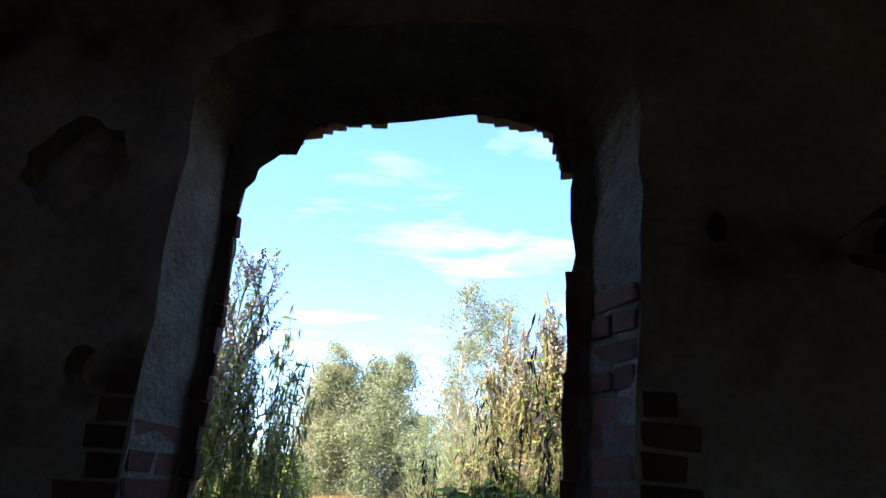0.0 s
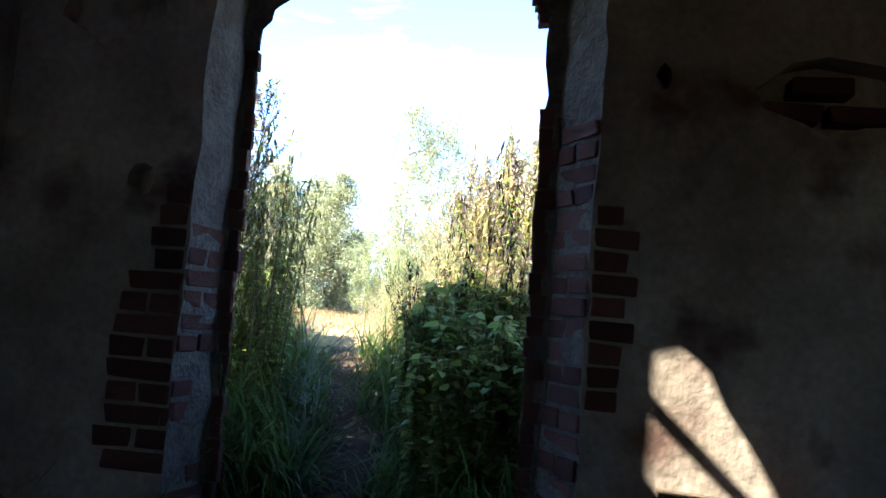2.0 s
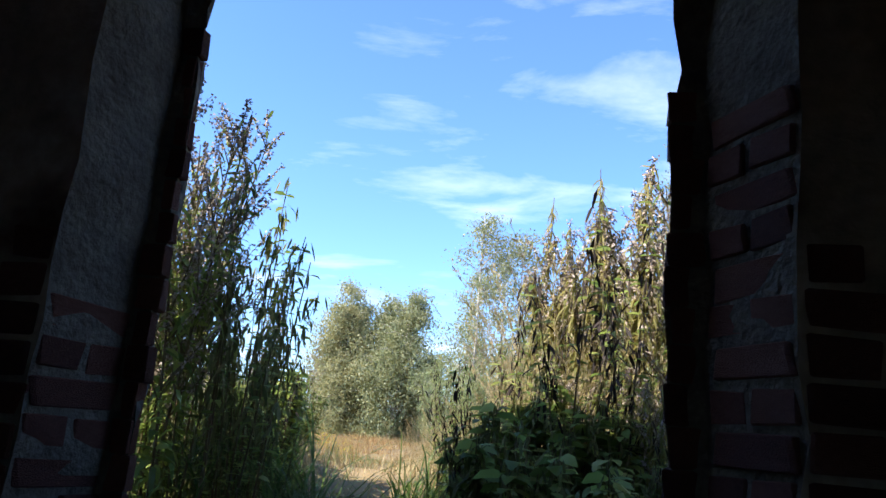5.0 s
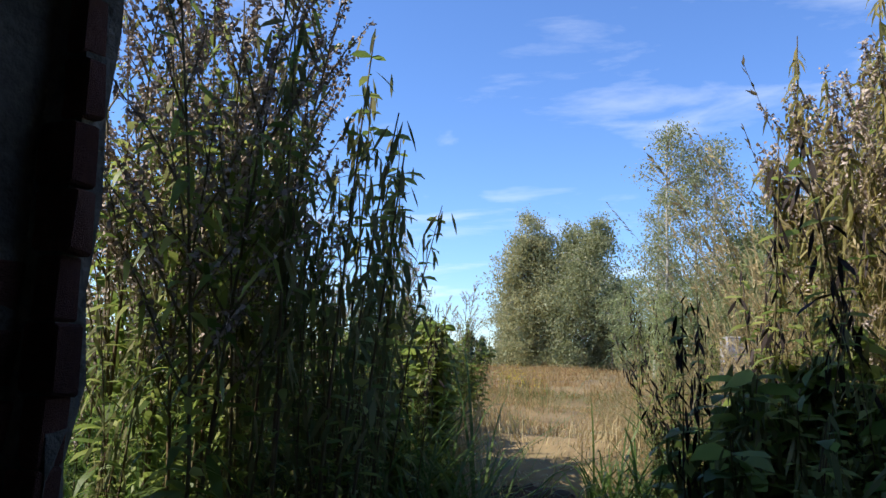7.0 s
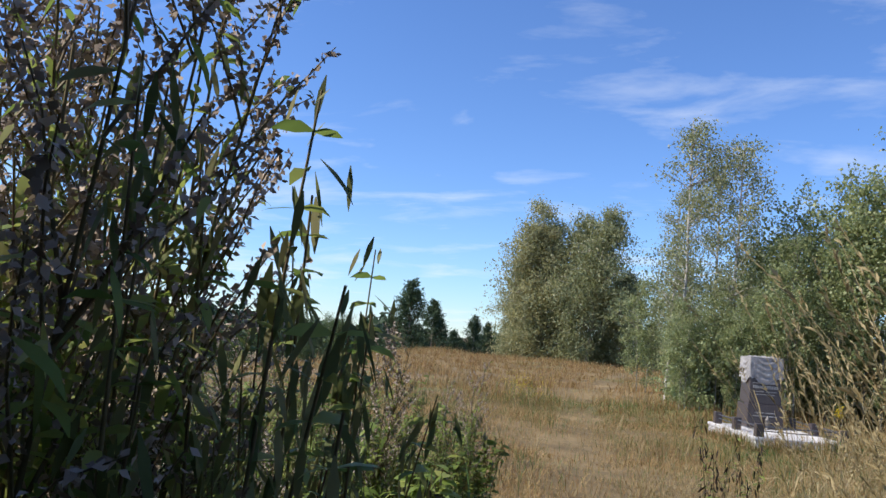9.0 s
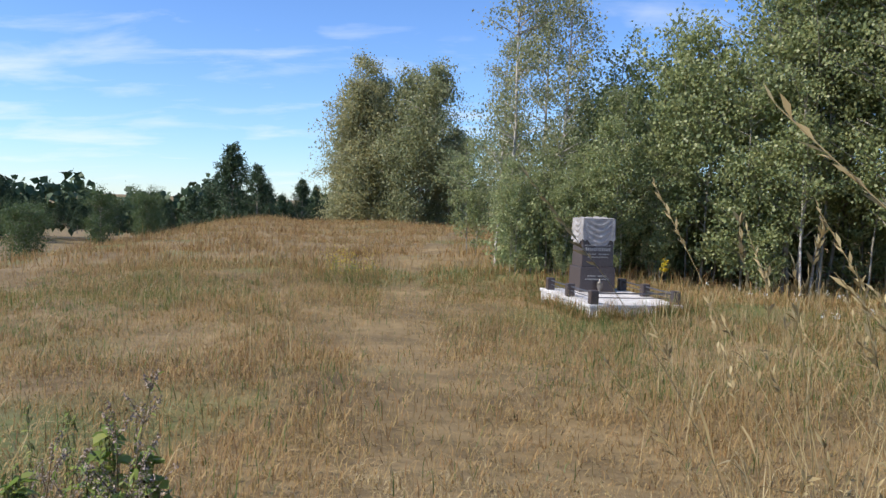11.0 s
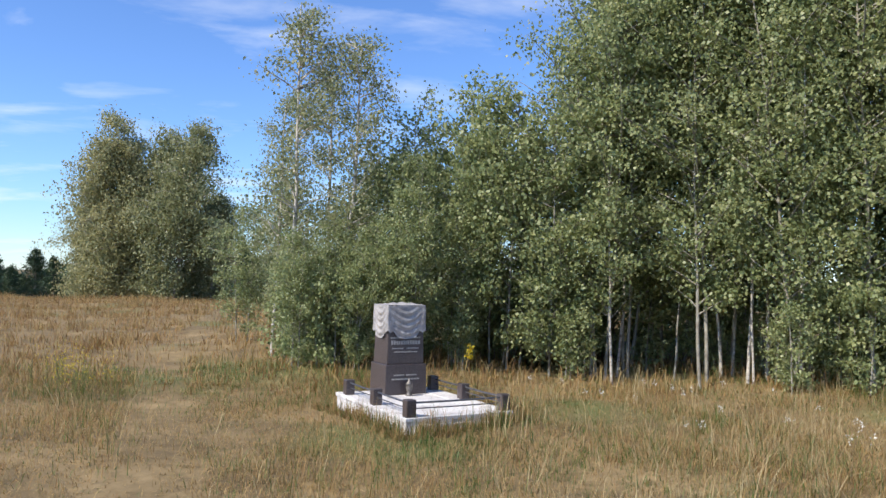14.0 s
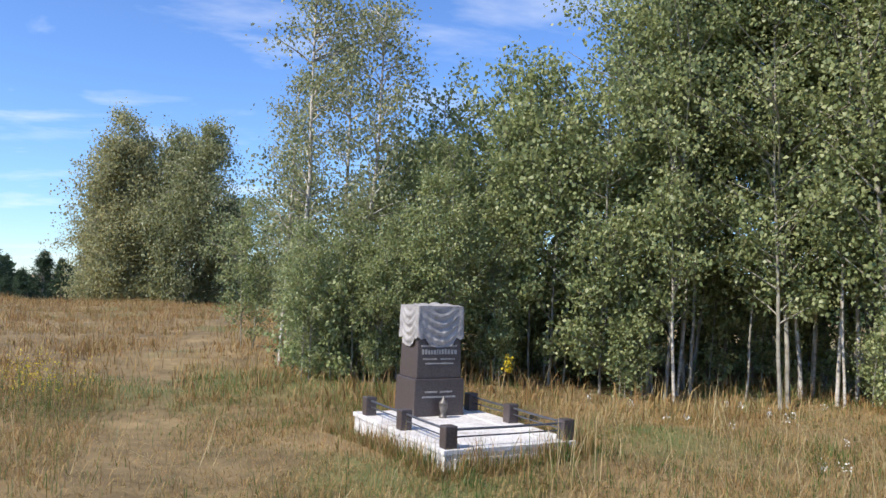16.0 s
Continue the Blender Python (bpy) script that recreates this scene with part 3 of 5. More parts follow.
def tree_meshes(seed, height, spread, first, n_limbs, n_leaves, leaf, bark, leaf_mat, stems=1, rise=0.7, droop=0.0, leafy=0.3, clump=0.16, shape=1.0, trunk_r=0.04, weeping=False):
    """Trunk with limbs, and a crown of small leaves in clumps with gaps."""
    rng = np.random.default_rng(seed)
    wood, twigs, spots = Pile(), Pile(), []
    for s in range(stems):
        base = np.array([rng.normal() * 0.08 * stems, rng.normal() * 0.08 * stems, -0.1]) if stems > 1 else np.array([0, 0, -0.1])
        lean = rng.normal(size=2) * 0.05
        n = 9
        t = np.linspace(0, 1, n)
        h = height * (rng.uniform(0.75, 1.0) if s else 1.0)
        line = np.stack([base[0] + lean[0] * h * t + np.cumsum(rng.normal(size=n)) * 0.02 * h / 6,
                         base[1] + lean[1] * h * t + np.cumsum(rng.normal(size=n)) * 0.02 * h / 6, base[2] + h * t], 1)
        wood.add(*tube(line, trunk_r * h / 6 * (1 - 0.9 * t) + 0.006, 6))
        for _ in range(n_limbs // stems):
            u = rng.uniform(first, 0.97) ** 0.9
            p = np.array([np.interp(u, t, line[:, k]) for k in range(3)])
            a = rng.uniform(0, 2 * np.pi)
            v = (u - first) / (1 - first)
            reach = spread * (0.35 + 0.75 * np.sin(np.pi * min(1, (1 - v) ** shape * 0.85 + 0.1))) * rng.uniform(0.55, 1.1)
            if weeping:
                reach = spread * np.interp(v, [0, 0.2, 0.5, 0.8, 1], [0.85, 1.0, 0.92, 0.62, 0.25]) * rng.uniform(0.4, 1.1)
            d = np.array([np.cos(a), np.sin(a), rise * rng.uniform(0.5, 1.3)])
            d /= np.linalg.norm(d)
            limb = limb_line(rng, p, d, reach, -droop)
            twigs.add(*tube(limb, np.linspace(0.014, 0.004, 5) * h / 6, 4))
            for _ in range(4):
                w = rng.uniform(leafy, 1)
                q = np.array([np.interp(w, np.linspace(0, 1, 5), limb[:, k]) for k in range(3)])
                e = d + rng.normal(size=3) * 0.7
                e[2] -= droop
                twig = limb_line(rng, q, e / np.linalg.norm(e), reach * 0.35, -droop * 1.5, 4)
                spots.append(twig)
    spots = np.array(spots)
    k = rng.integers(0, len(spots), n_leaves)
    seg, fr = rng.integers(0, 3, n_leaves), rng.uniform(0, 1, (n_leaves, 1))
    at = spots[k, seg] * (1 - fr) + spots[k, seg + 1] * fr + rng.normal(size=(n_leaves, 3)) * clump * np.array([1, 1, 0.8])
    at[:, 2] -= droop * rng.exponential(0.25, n_leaves)
    v, f = leaves(rng, at, leaf, leaf * 0.8, droop=0.5 + droop)
    return wood.mesh("trunk", bark), twigs.mesh("branches", bark), np_mesh("crown", v, f, leaf_mat)


def tree_thing(name, meshes, x, y, label, category, scale=1.0, turn=0.0, group="", sink=0.05, z=None):
    trunk = new(name, None)
    trunk.matrix_basis = Matrix.Translation((x, y, (gz(x, y) if z is None else z) - sink)) @ Matrix.Rotation(turn, 4, "Z") @ Matrix.Diagonal((scale, scale, scale, 1))
    part("trunk", meshes[0], None, trunk)
    part("branchwork", meshes[1], None, trunk)["kind"] = "stuff"
    part("crown", meshes[2], None, trunk)["kind"] = "stuff"
    return tagged(trunk, label, category, group)


BIRCHES = [tree_meshes(31 + k, 6.2, 0.95, 0.2, 56, 6500, 0.052, BIRCH_BARK, BIRCH_LEAF, rise=0.9, droop=0.12, clump=0.13, leafy=0.25) for k in range(3)]
ASPENS = [tree_meshes(51 + k, 8.0, 1.7, 0.14, 110, 24000, 0.062, ASPEN_BARK, ASPEN_LEAF, stems=2, rise=0.8, clump=0.13, leafy=0.2, trunk_r=0.022) for k in range(4)]
BUSHES = [tree_meshes(71 + k, 5.0, 1.25, 0.08, 80, 10000, 0.07, ASPEN_BARK, ASPEN_LEAF, stems=2, rise=0.8, clump=0.11, leafy=0.15, trunk_r=0.022) for k in range(3)]

UNDER = [tree_meshes(64 + k, 1.7, 0.6, 0.08, 40, 2200, 0.062, ASPEN_BARK, ASPEN_LEAF, stems=3, rise=0.8, clump=0.07, leafy=0.15, trunk_r=0.03) for k in range(3)]

rng = np.random.default_rng(8)
for k, (x, y, s) in enumerate([(-1.75, 21.2, 1.06), (-0.95, 20.8, 0.96), (-2.3, 22.6, 0.84), (-1.3, 22.2, 0.92)]):
    tree_thing("birch_tree", BIRCHES[k % 3], x, y, "slender young birch with pale trunk and airy crown", "birch", s, rng.uniform(0, 6), "wood edge")
for k, (x, y, s) in enumerate([(0.3, 21.6, 0.95), (1.1, 21.3, 1.02), (1.9, 20.9, 0.98), (2.7, 20.2, 0.92), (-0.6, 20.1, 0.4), (0.2, 20.2, 0.6), (-1.0, 20.7, 0.52), (-0.9, 23.6, 0.75), (0.7, 23.6, 0.86), (2.0, 23.2, 0.98), (3.3, 22.4, 0.9), (-1.6, 20.2, 0.45), (-0.3, 20.3, 0.5), (1.1, 20.4, 0.55), (-3.2, 24.5, 0.6), (-2.6, 27, 0.8)]):
    tree_thing("young_aspen", BUSHES[k % 3], x, y, "young green aspen thicket tree with dense round leaves", "aspen", s, rng.uniform(0, 6), "wood edge")
for k, (x, y, s) in enumerate([(3.5, 20.3, 1.0), (4.2, 20.9, 1.0), (4.9, 19.2, 1.0), (6.0, 18.6, 1.06), (7.0, 17.9, 1.0), (8.1, 17.2, 1.08), (9.3, 16.6, 1.0), (10.4, 15.8, 1.05), (5.4, 21.2, 1.1), (6.8, 20.3, 1.15), (8.2, 19.4, 1.15), (9.8, 18.6, 1.15), (11.4, 17.4, 1.15), (11.6, 14.9, 1.0), (4.0, 22.6, 0.72), (7.4, 22.6, 1.2), (10.4, 21.0, 1.2)]):
    tree_thing("aspen_tree", ASPENS[k % 4], x, y, "tall green aspen with dense crown at the wood's edge", "aspen", s, rng.uniform(0, 6), "wood edge")

for k, (x, y, s) in enumerate([(1.5, 26, 0.55), (3.6, 25.2, 0.6), (5.6, 24.6, 0.85), (8.6, 23.6, 1.1), (11.2, 22.8, 1.15), (13.0, 20.0, 1.15), (13.6, 17.2, 1.1), (12.8, 15.0, 1.05), (-0.5, 27, 0.5), (14.8, 22.5, 1.2)]):
    tree_thing("aspen_tree", ASPENS[(k + 1) % 4], x, y, "tall aspen standing deeper in the wood", "aspen", s, rng.uniform(0, 6), "wood interior")
for k in range(60):
    x = rng.uniform(-0.6, 13)
    y = float(np.interp(x, [-1, 2.5, 5, 8, 12], [22.0, 21.6, 20.3, 18.4, 15.6])) + rng.uniform(0.1, 3.6)
    tree_thing("undergrowth_bush", UNDER[k % 3], x, y, "low leafy undergrowth bush in the wood's shade", "bush", rng.uniform(0.6, 1.2), rng.uniform(0, 6), "wood undergrowth")
for x, y, sc in ((-1.4, 20.8, 1.1), (-1.75, 21.5, 1.1), (-0.9, 20.1, 0.95), (-1.15, 20.5, 1.0)):
    tree_thing("undergrowth_bush", UNDER[int(x * 10) % 3], x, y, "low leafy bush round the feet of the birches", "bush", sc, 3 * x, "wood edge bushes")
for k in range(11):
    x = rng.uniform(2.6, 12)
    y = float(np.interp(x, [-1, 2.5, 5, 8, 12], [21.0, 20.2, 18.9, 17.1, 14.5])) + rng.uniform(-0.1, 0.5)
    tree_thing("undergrowth_bush", UNDER[k % 3], x, y, "low leafy bush at the wood's sunny edge", "bush", rng.uniform(0.6, 1.1), rng.uniform(0, 6), "wood edge bushes")
POLES = [tree_meshes(85 + k, 6.5, 0.8, 0.5, 26, 2500, 0.07, (ASPEN_BARK, BIRCH_BARK)[k % 2], ASPEN_LEAF, rise=0.9, clump=0.15, trunk_r=0.028) for k in range(4)]
for k in range(36):
    x = rng.uniform(0.4, 11.5)
    y = float(np.interp(x, [-1, 2.5, 5, 8, 12], [21.0, 20.4, 19.0, 17.2, 14.6])) + rng.uniform(-0.2, 1.8)
    tree_thing("sapling", POLES[k % 4], x, y, "thin bare-stemmed sapling at the wood's edge", "sapling", rng.uniform(0.6, 1.0) * (1.0 if x > 3.4 else 0.62), rng.uniform(0, 6), "wood edge saplings")

# the old birches on the crest
OLD = [tree_meshes(91, 10.9, 4.0, 0.03, 260, 60000, 0.13, BIRCH_BARK, AUTUMN_LEAF, stems=3, rise=1.1, droop=0.4, clump=0.3, leafy=0.15, weeping=True),
       tree_meshes(92, 10.6, 3.8, 0.03, 250, 56000, 0.13, BIRCH_BARK, BIRCH_LEAF, stems=3, rise=1.1, droop=0.4, clump=0.3, leafy=0.15, weeping=True)]
tree_thing("old_birch", OLD[0], -14.4, 53.5, "large weeping birch turning yellow on the meadow's crest", "birch", 1.0, 0.4, "crest birches")
tree_thing("old_birch", OLD[1], -11.8, 52.6, "large weeping grey-green birch on the meadow's crest", "birch", 1.0, 2.0, "crest birches")
tree_thing("old_birch", OLD[0], -16.2, 54.0, "smaller birch beside the weeping birches", "birch", 0.7, 3.4, "crest birches")
tree_thing("old_birch", OLD[1], -9.6, 53.6, "smaller birch beside the weeping birches", "birch", 0.62, 1.4, "crest birches")


def pine_meshes(seed, height, spread, n):
    rng = np.random.default_rng(seed)
    wood, twigs = Pile(), Pile()
    t = np.linspace(0, 1, 6)
    wood.add(*tube(np.stack([0.1 * t * rng.normal(), 0 * t, height * t - 0.1], 1), 0.12 * (1 - 0.95 * t), 6))
    spots = []
    for _ in range(90):
        u = rng.uniform(0.06, 0.98)
        a = rng.uniform(0, 2 * np.pi)
        r = spread * (1 - u) ** 0.75 * rng.uniform(0.6, 1.15) + 0.12
        d = np.array([np.cos(a), np.sin(a), 0.35])
        line = limb_line(rng, np.array([0, 0, height * u]), d, r, 0.1)
        twigs.add(*tube(line, np.linspace(0.03, 0.006, 5), 3))
        spots.append(line)
    spots = np.array(spots)
    k, s, fr = rng.integers(0, len(spots), n), rng.integers(1, 4, n), rng.uniform(0, 1, (n, 1))
    at = spots[k, s] * (1 - fr) + spots[k, s + 1] * fr + rng.normal(size=(n, 3)) * 0.14
    v, f = leaves(rng, at, 0.32, 0.07, droop=-0.5)
    return wood.mesh("trunk", ASPEN_BARK), twigs.mesh("branches", ASPEN_BARK), np_mesh("crown", v, f, PINE_LEAF)


WILLOWS = [tree_meshes(76 + k, 5.0, 1.9, 0.05, 64, 9000, 0.1, ASPEN_BARK, WILLOW_LEAF, stems=2, rise=0.7, clump=0.22, leafy=0.15, trunk_r=0.022) for k in range(2)]
PINES = [pine_meshes(5, 6.5, 2.2, 6000), pine_meshes(6, 6.0, 1.8, 5000)]
tree_thing("pine_tree", PINES[0], -28.0, 61.0, "dark conical pine beyond the crest", "pine", 1.12, 0)
rng = np.random.default_rng(21)
for k in range(170):
    x = -95 + 120 * k / 169 + rng.normal() * 1.2
    y = 88 + rng.uniform(-10, 14)
    s = rng.uniform(0.65, 1.0) * (1.0 if rng.uniform() < 0.15 else 0.72)
    tree_thing("far_pine", PINES[k % 2], x, y, "dark pine of the distant tree line", "pine", s, rng.uniform(0, 6), "distant tree line", z=-2.2)
for k, (x, y, s) in enumerate([(-25.5, 60, 0.75), (-30.5, 62, 0.8), (-23.5, 64, 0.6), (-21.5, 62, 0.55), (-33, 64, 0.7), (-8.2, 58, 0.5), (-7.0, 50, 0.45), (-6.2, 46, 0.42), (-5.0, 44, 0.36)]):
    tree_thing("pine_tree", PINES[k % 2], x, y, "dark bushy pine beyond the meadow's crest", "pine", s, rng.uniform(0, 6), "crest pines")
for k, (x, y, s) in enumerate([(-17.5, 24, 0.42), (-19.5, 26, 0.5), (-15.5, 27, 0.36), (-21, 30, 0.5), (-16.4, 31, 0.36), (-23, 33, 0.55), (-19, 35, 0.42)]):
    tree_thing("willow_bush", WILLOWS[k % 2], x, y, "rounded green bush in the hollow", "bush", s, rng.uniform(0, 6), "hollow bushes")


def far_woods():
    """A closed band of distant forest round the horizon."""
    rng = np.random.default_rng(33)
    n = 42000
    a = rng.uniform(0, 2 * np.pi, n)
    r = rng.uniform(125, 150, n)
    x, y = r * np.sin(a), r * np.cos(a)
    top = 6.2 + 1.3 * np.sin(a * 37) + 0.9 * np.sin(a * 91 + 1) + 0.6 * np.sin(a * 211)
    z = -3.4 + top * rng.uniform(0, 1, n) ** 0.8
    v, f = leaves(rng, np.stack([x, y, z], 1), 1.5, 1.1)
    tagged(part("far_woods", np_mesh("far_woods", v, f, PINE_LEAF)), "dark band of distant forest round the fields", "forest", kind="stuff")


far_woods()


# ---------- the grave on the meadow ----------
def grave():
    W, D, HP, I = 1.33, 1.99, 0.183, 0.08
    ground = Matrix.Translation((-0.05, 15.16, 0.0)) @ Matrix.Rotation(0.407, 4, "Z")
    top = 1.164

    # plinth of pale marble: body, top slabs, front step
    plinth = new("grave_plinth", None)
    plinth.matrix_basis = ground
    tagged(plinth, "low white marble grave plinth with worn joints, standing in grass", "grave plinth")
    bm = bmesh.new()
    box(bm, 0.015, W - 0.015, 0.015, D - 0.015, 0.85, top - 0.046, 0.008)
    part("body", bm, MARBLE, plinth)
    for k, (x0, x1, y0, y1) in enumerate([(0, W, 0, 0.26), (0, 0.26, 0.264, D), (W - 0.26, W, 0.264, D), (0.264, W - 0.264, 0.264, 0.82), (0.264, W - 0.264, 0.824, 1.4), (0.264, W - 0.264, 1.404, D)]):
        bm = bmesh.new()
        box(bm, x0, x1, y0, y1, top - 0.045, top - (0.0 if k < 3 else 0.006), 0.007)
        part("slab", bm, MARBLE, plinth)
    for x0, x1, z0, z1 in ((0.1, 0.56, 0.95, 1.09), (0.58, 0.98, 0.93, 1.085), (1.0, 1.3, 0.95, 1.09)):
        bm = bmesh.new()
        box(bm, x0, x1, -0.012, 0.013, z0, z1, 0.005)
        part("facing_stone", bm, MARBLE, plinth)

    # stele of dark granite with stone drapery over its head
    u, v, w, d = 0.475, 1.53, 0.54, 0.44
    stele = new("gravestone", None)
    stele.matrix_basis = ground @ Matrix.Translation((u + w / 2, v + d / 2, top - 0.006))
    tagged(stele, "dark granite gravestone with pale stone drapery carved over its top", "gravestone")

    def block(x, y, z0, z1, taper, name, label=""):
        bm = bmesh.new()
        r = box(bm, -x / 2, x / 2, -y / 2, y / 2, z0, z1)
        for vert in bm.verts:
            if vert.co.z > (z0 + z1) / 2:
                vert.co.x *= taper
                vert.co.y *= taper
        bmesh.ops.bevel(bm, geom=list(bm.edges), offset=0.008, segments=2, profile=0.6, affect="EDGES")
        return part(name, bm, GRANITE, stele, label)

    block(w + 0.03, d + 0.03, 0.0, 0.375, 0.975, "base_block")
    block(w - 0.03, d - 0.03, 0.376, 0.86, 0.95, "upper_block")
    # drapery: a folded cloth over the head, scalloped at its hem
    n, rows = 96, 22
    hx, hy = w / 2 - 0.004, d / 2 - 0.004
    verts, faces = [], []
    per = 2 * (2 * hx + 2 * hy)
    for i in range(n):
        s = i / n * per
        if s < 2 * hx:
            x, y, nx, ny, q, side = -hx + s, -hy, 0, -1, s / (2 * hx), 0
        elif s < 2 * hx + 2 * hy:
            x, y, nx, ny, q, side = hx, -hy + (s - 2 * hx), 1, 0, (s - 2 * hx) / (2 * hy), 1
        elif s < 4 * hx + 2 * hy:
            x, y, nx, ny, q, side = hx - (s - 2 * hx - 2 * hy), hy, 0, 1, (s - 2 * hx - 2 * hy) / (2 * hx), 2
        else:
            x, y, nx, ny, q, side = -hx, hy - (s - 4 * hx - 2 * hy), -1, 0, (s - 4 * hx - 2 * hy) / (2 * hy), 3
        hang = 0.31 + 0.11 * max(0.0, math.sin(math.pi * q)) ** 0.8 - 0.05 * math.exp(-((abs(q - 0.5) - 0.34) / 0.05) ** 2)
        for r in range(rows):
            f = r / (rows - 1)
            swag = max(0.0, math.sin(math.pi * q))
            fold = 0.017 * math.sin(2 * math.pi * (f * hang - 0.17 * swag) / 0.085) * swag ** 1.5 * min(1.0, f * 4)
            corner = 0.014 * math.exp(-((q - 0.0) / 0.08) ** 2) + 0.014 * math.exp(-((q - 1.0) / 0.08) ** 2)
            o = fold + corner * f + 0.006 * math.sin(q * 40 + f * 5) * f
            flare = 1.0 + 0.005 * f
            verts.append((x * flare + nx * o, y * flare + ny * o, 1.11 - hang * f))
    for i in range(n):
        for r in range(rows - 1):
            a, b = i * rows + r, ((i + 1) % n) * rows + r
            faces.append((a, b, b + 1, a + 1))
    m = 12
    base = len(verts)
    for a in range(m):
        for b in range(m):
            x, y = -1 + 2 * a / (m - 1), -1 + 2 * b / (m - 1)
            verts.append((x * hx * 0.99, y * hy * 0.99, 1.111 + 0.022 * math.sin(5 * x + 2 * y) * (1 - max(abs(x), abs(y)) ** 4) + 0.012 * math.sin(9 * y - 3 * x) * (1 - max(abs(x), abs(y)) ** 6)))
    for a in range(m - 1):
        for b in range(m - 1):
            k = base + a * m + b
            faces.append((k, k + m, k + m + 1, k + 1))
    part("drapery", np_mesh("drapery", verts, faces, DRAPE), None, stele, "grey carved stone drapery", smooth=True)
    # worn inscription: rows of pale strokes too small to read
    rng = np.random.default_rng(2)
    yf = -(d - 0.03) / 2 - 0.002
    for z, h, x0, x1 in ((0.695, 0.02, -0.21, -0.02), (0.695, 0.02, 0.02, 0.2), (0.62, 0.05, -0.2, 0.2), (0.565, 0.016, -0.19, -0.03), (0.565, 0.016, 0.01, 0.18), (0.52, 0.016, -0.16, 0.16)):
        bm = bmesh.new()
        x = x0
        while x < x1:
            wd = h * rng.uniform(0.3, 0.65)
            yy = yf + 0.012 * (z - 0.376) / 0.484
            box(bm, x, min(x + wd, x1), yy - 0.002, yy + 0.006, z, z + h * rng.uniform(0.85, 1.05))
            x += wd + h * 0.22
        part("inscription", bm, LETTER, stele, "worn pale engraved line")["kind"] = "stuff"
    for z, h, x0, x1 in ((0.235, 0.018, -0.17, -0.03), (0.235, 0.018, 0.0, 0.14), (0.185, 0.018, -0.2, 0.18)):
        bm = bmesh.new()
        x = x0
        while x < x1:
            wd = h * rng.uniform(0.5, 1.2)
            yy = -(d + 0.03) / 2 + 0.003
            box(bm, x, min(x + wd, x1), yy - 0.003, yy + 0.006, z, z + h)
            x += wd + h * 0.3
        part("inscription", bm, LETTER, stele, "worn pale engraved line")["kind"] = "stuff"

    # low fence: six granite posts and steel rails
    posts = [(I, I), (W - I, I), (I, 0.93), (W - I, 0.97), (I, 1.75), (W - I, 1.75)]
    fence = new("grave_fence", None)
    fence.matrix_basis = ground
    tagged(fence, "low fence of square granite posts joined by thin steel rails", "fence")
    for x, y in posts:
        bm = bmesh.new()
        box(bm, x - 0.056, x + 0.056, y - 0.056, y + 0.056, top - 0.004, top + HP, 0.012)
        part("post", bm, GRANITE, fence)
    for a, b in ((0, 1), (0, 2), (2, 4), (1, 3), (3, 5)):
        (xa, ya), (xb, yb) = posts[a], posts[b]
        for h in (0.145, 0.085):
            line = np.array([[xa, ya, top + h], [(xa + xb) / 2, (ya + yb) / 2, top + h - 0.004], [xb, yb, top + h]])
            vv, ff = tube(line, [0.011 if h > 0.1 else 0.007] * 3, 8)
            part("rail", np_mesh("rail", vv, ff, STEEL), None, fence, smooth=True)

    # lantern in front of the stone
    prof = [(0.0, 0.0), (0.042, 0.0), (0.042, 0.015), (0.022, 0.03), (0.03, 0.06), (0.044, 0.1), (0.04, 0.135), (0.05, 0.14), (0.03, 0.165), (0.014, 0.18), (0.012, 0.205), (0.0, 0.215)]
    vv, ff = [], []
    for i in range(16):
        a = 2 * math.pi * i / 16
        for r, z in prof:
            vv.append((r * math.cos(a), r * math.sin(a), z))
    k = len(prof)
    for i in range(16):
        for j in range(k - 1):
            ff.append((i * k + j, ((i + 1) % 16) * k + j, ((i + 1) % 16) * k + j + 1, i * k + j + 1))
    lantern = part("grave_lantern", np_mesh("grave_lantern", vv, ff, BRONZE), None, smooth=True)
    lantern.matrix_basis = ground @ Matrix.Translation((u + w * 0.5, v - 0.1, top - 0.006))
    tagged(lantern, "small grey metal urn lantern standing on white marble", "lantern")


grave()


# ---------- weeds by the doorway ----------
def stalk(rng, height, bend=0.12, n=8):
    t = np.linspace(0, 1, n)
    a = rng.uniform(0, 2 * np.pi)
    b = bend * height * rng.uniform(0.3, 1.2)
    return np.stack([np.cos(a) * b * t ** 2 + np.cumsum(rng.normal(size=n)) * 0.004, np.sin(a) * b * t ** 2 + np.cumsum(rng.normal(size=n)) * 0.004, height * t - 0.04], 1)


def along_line(line, t):
    s = np.linspace(0, 1, len(line))
    return np.stack([np.interp(t, s, line[:, k]) for k in range(3)], -1)


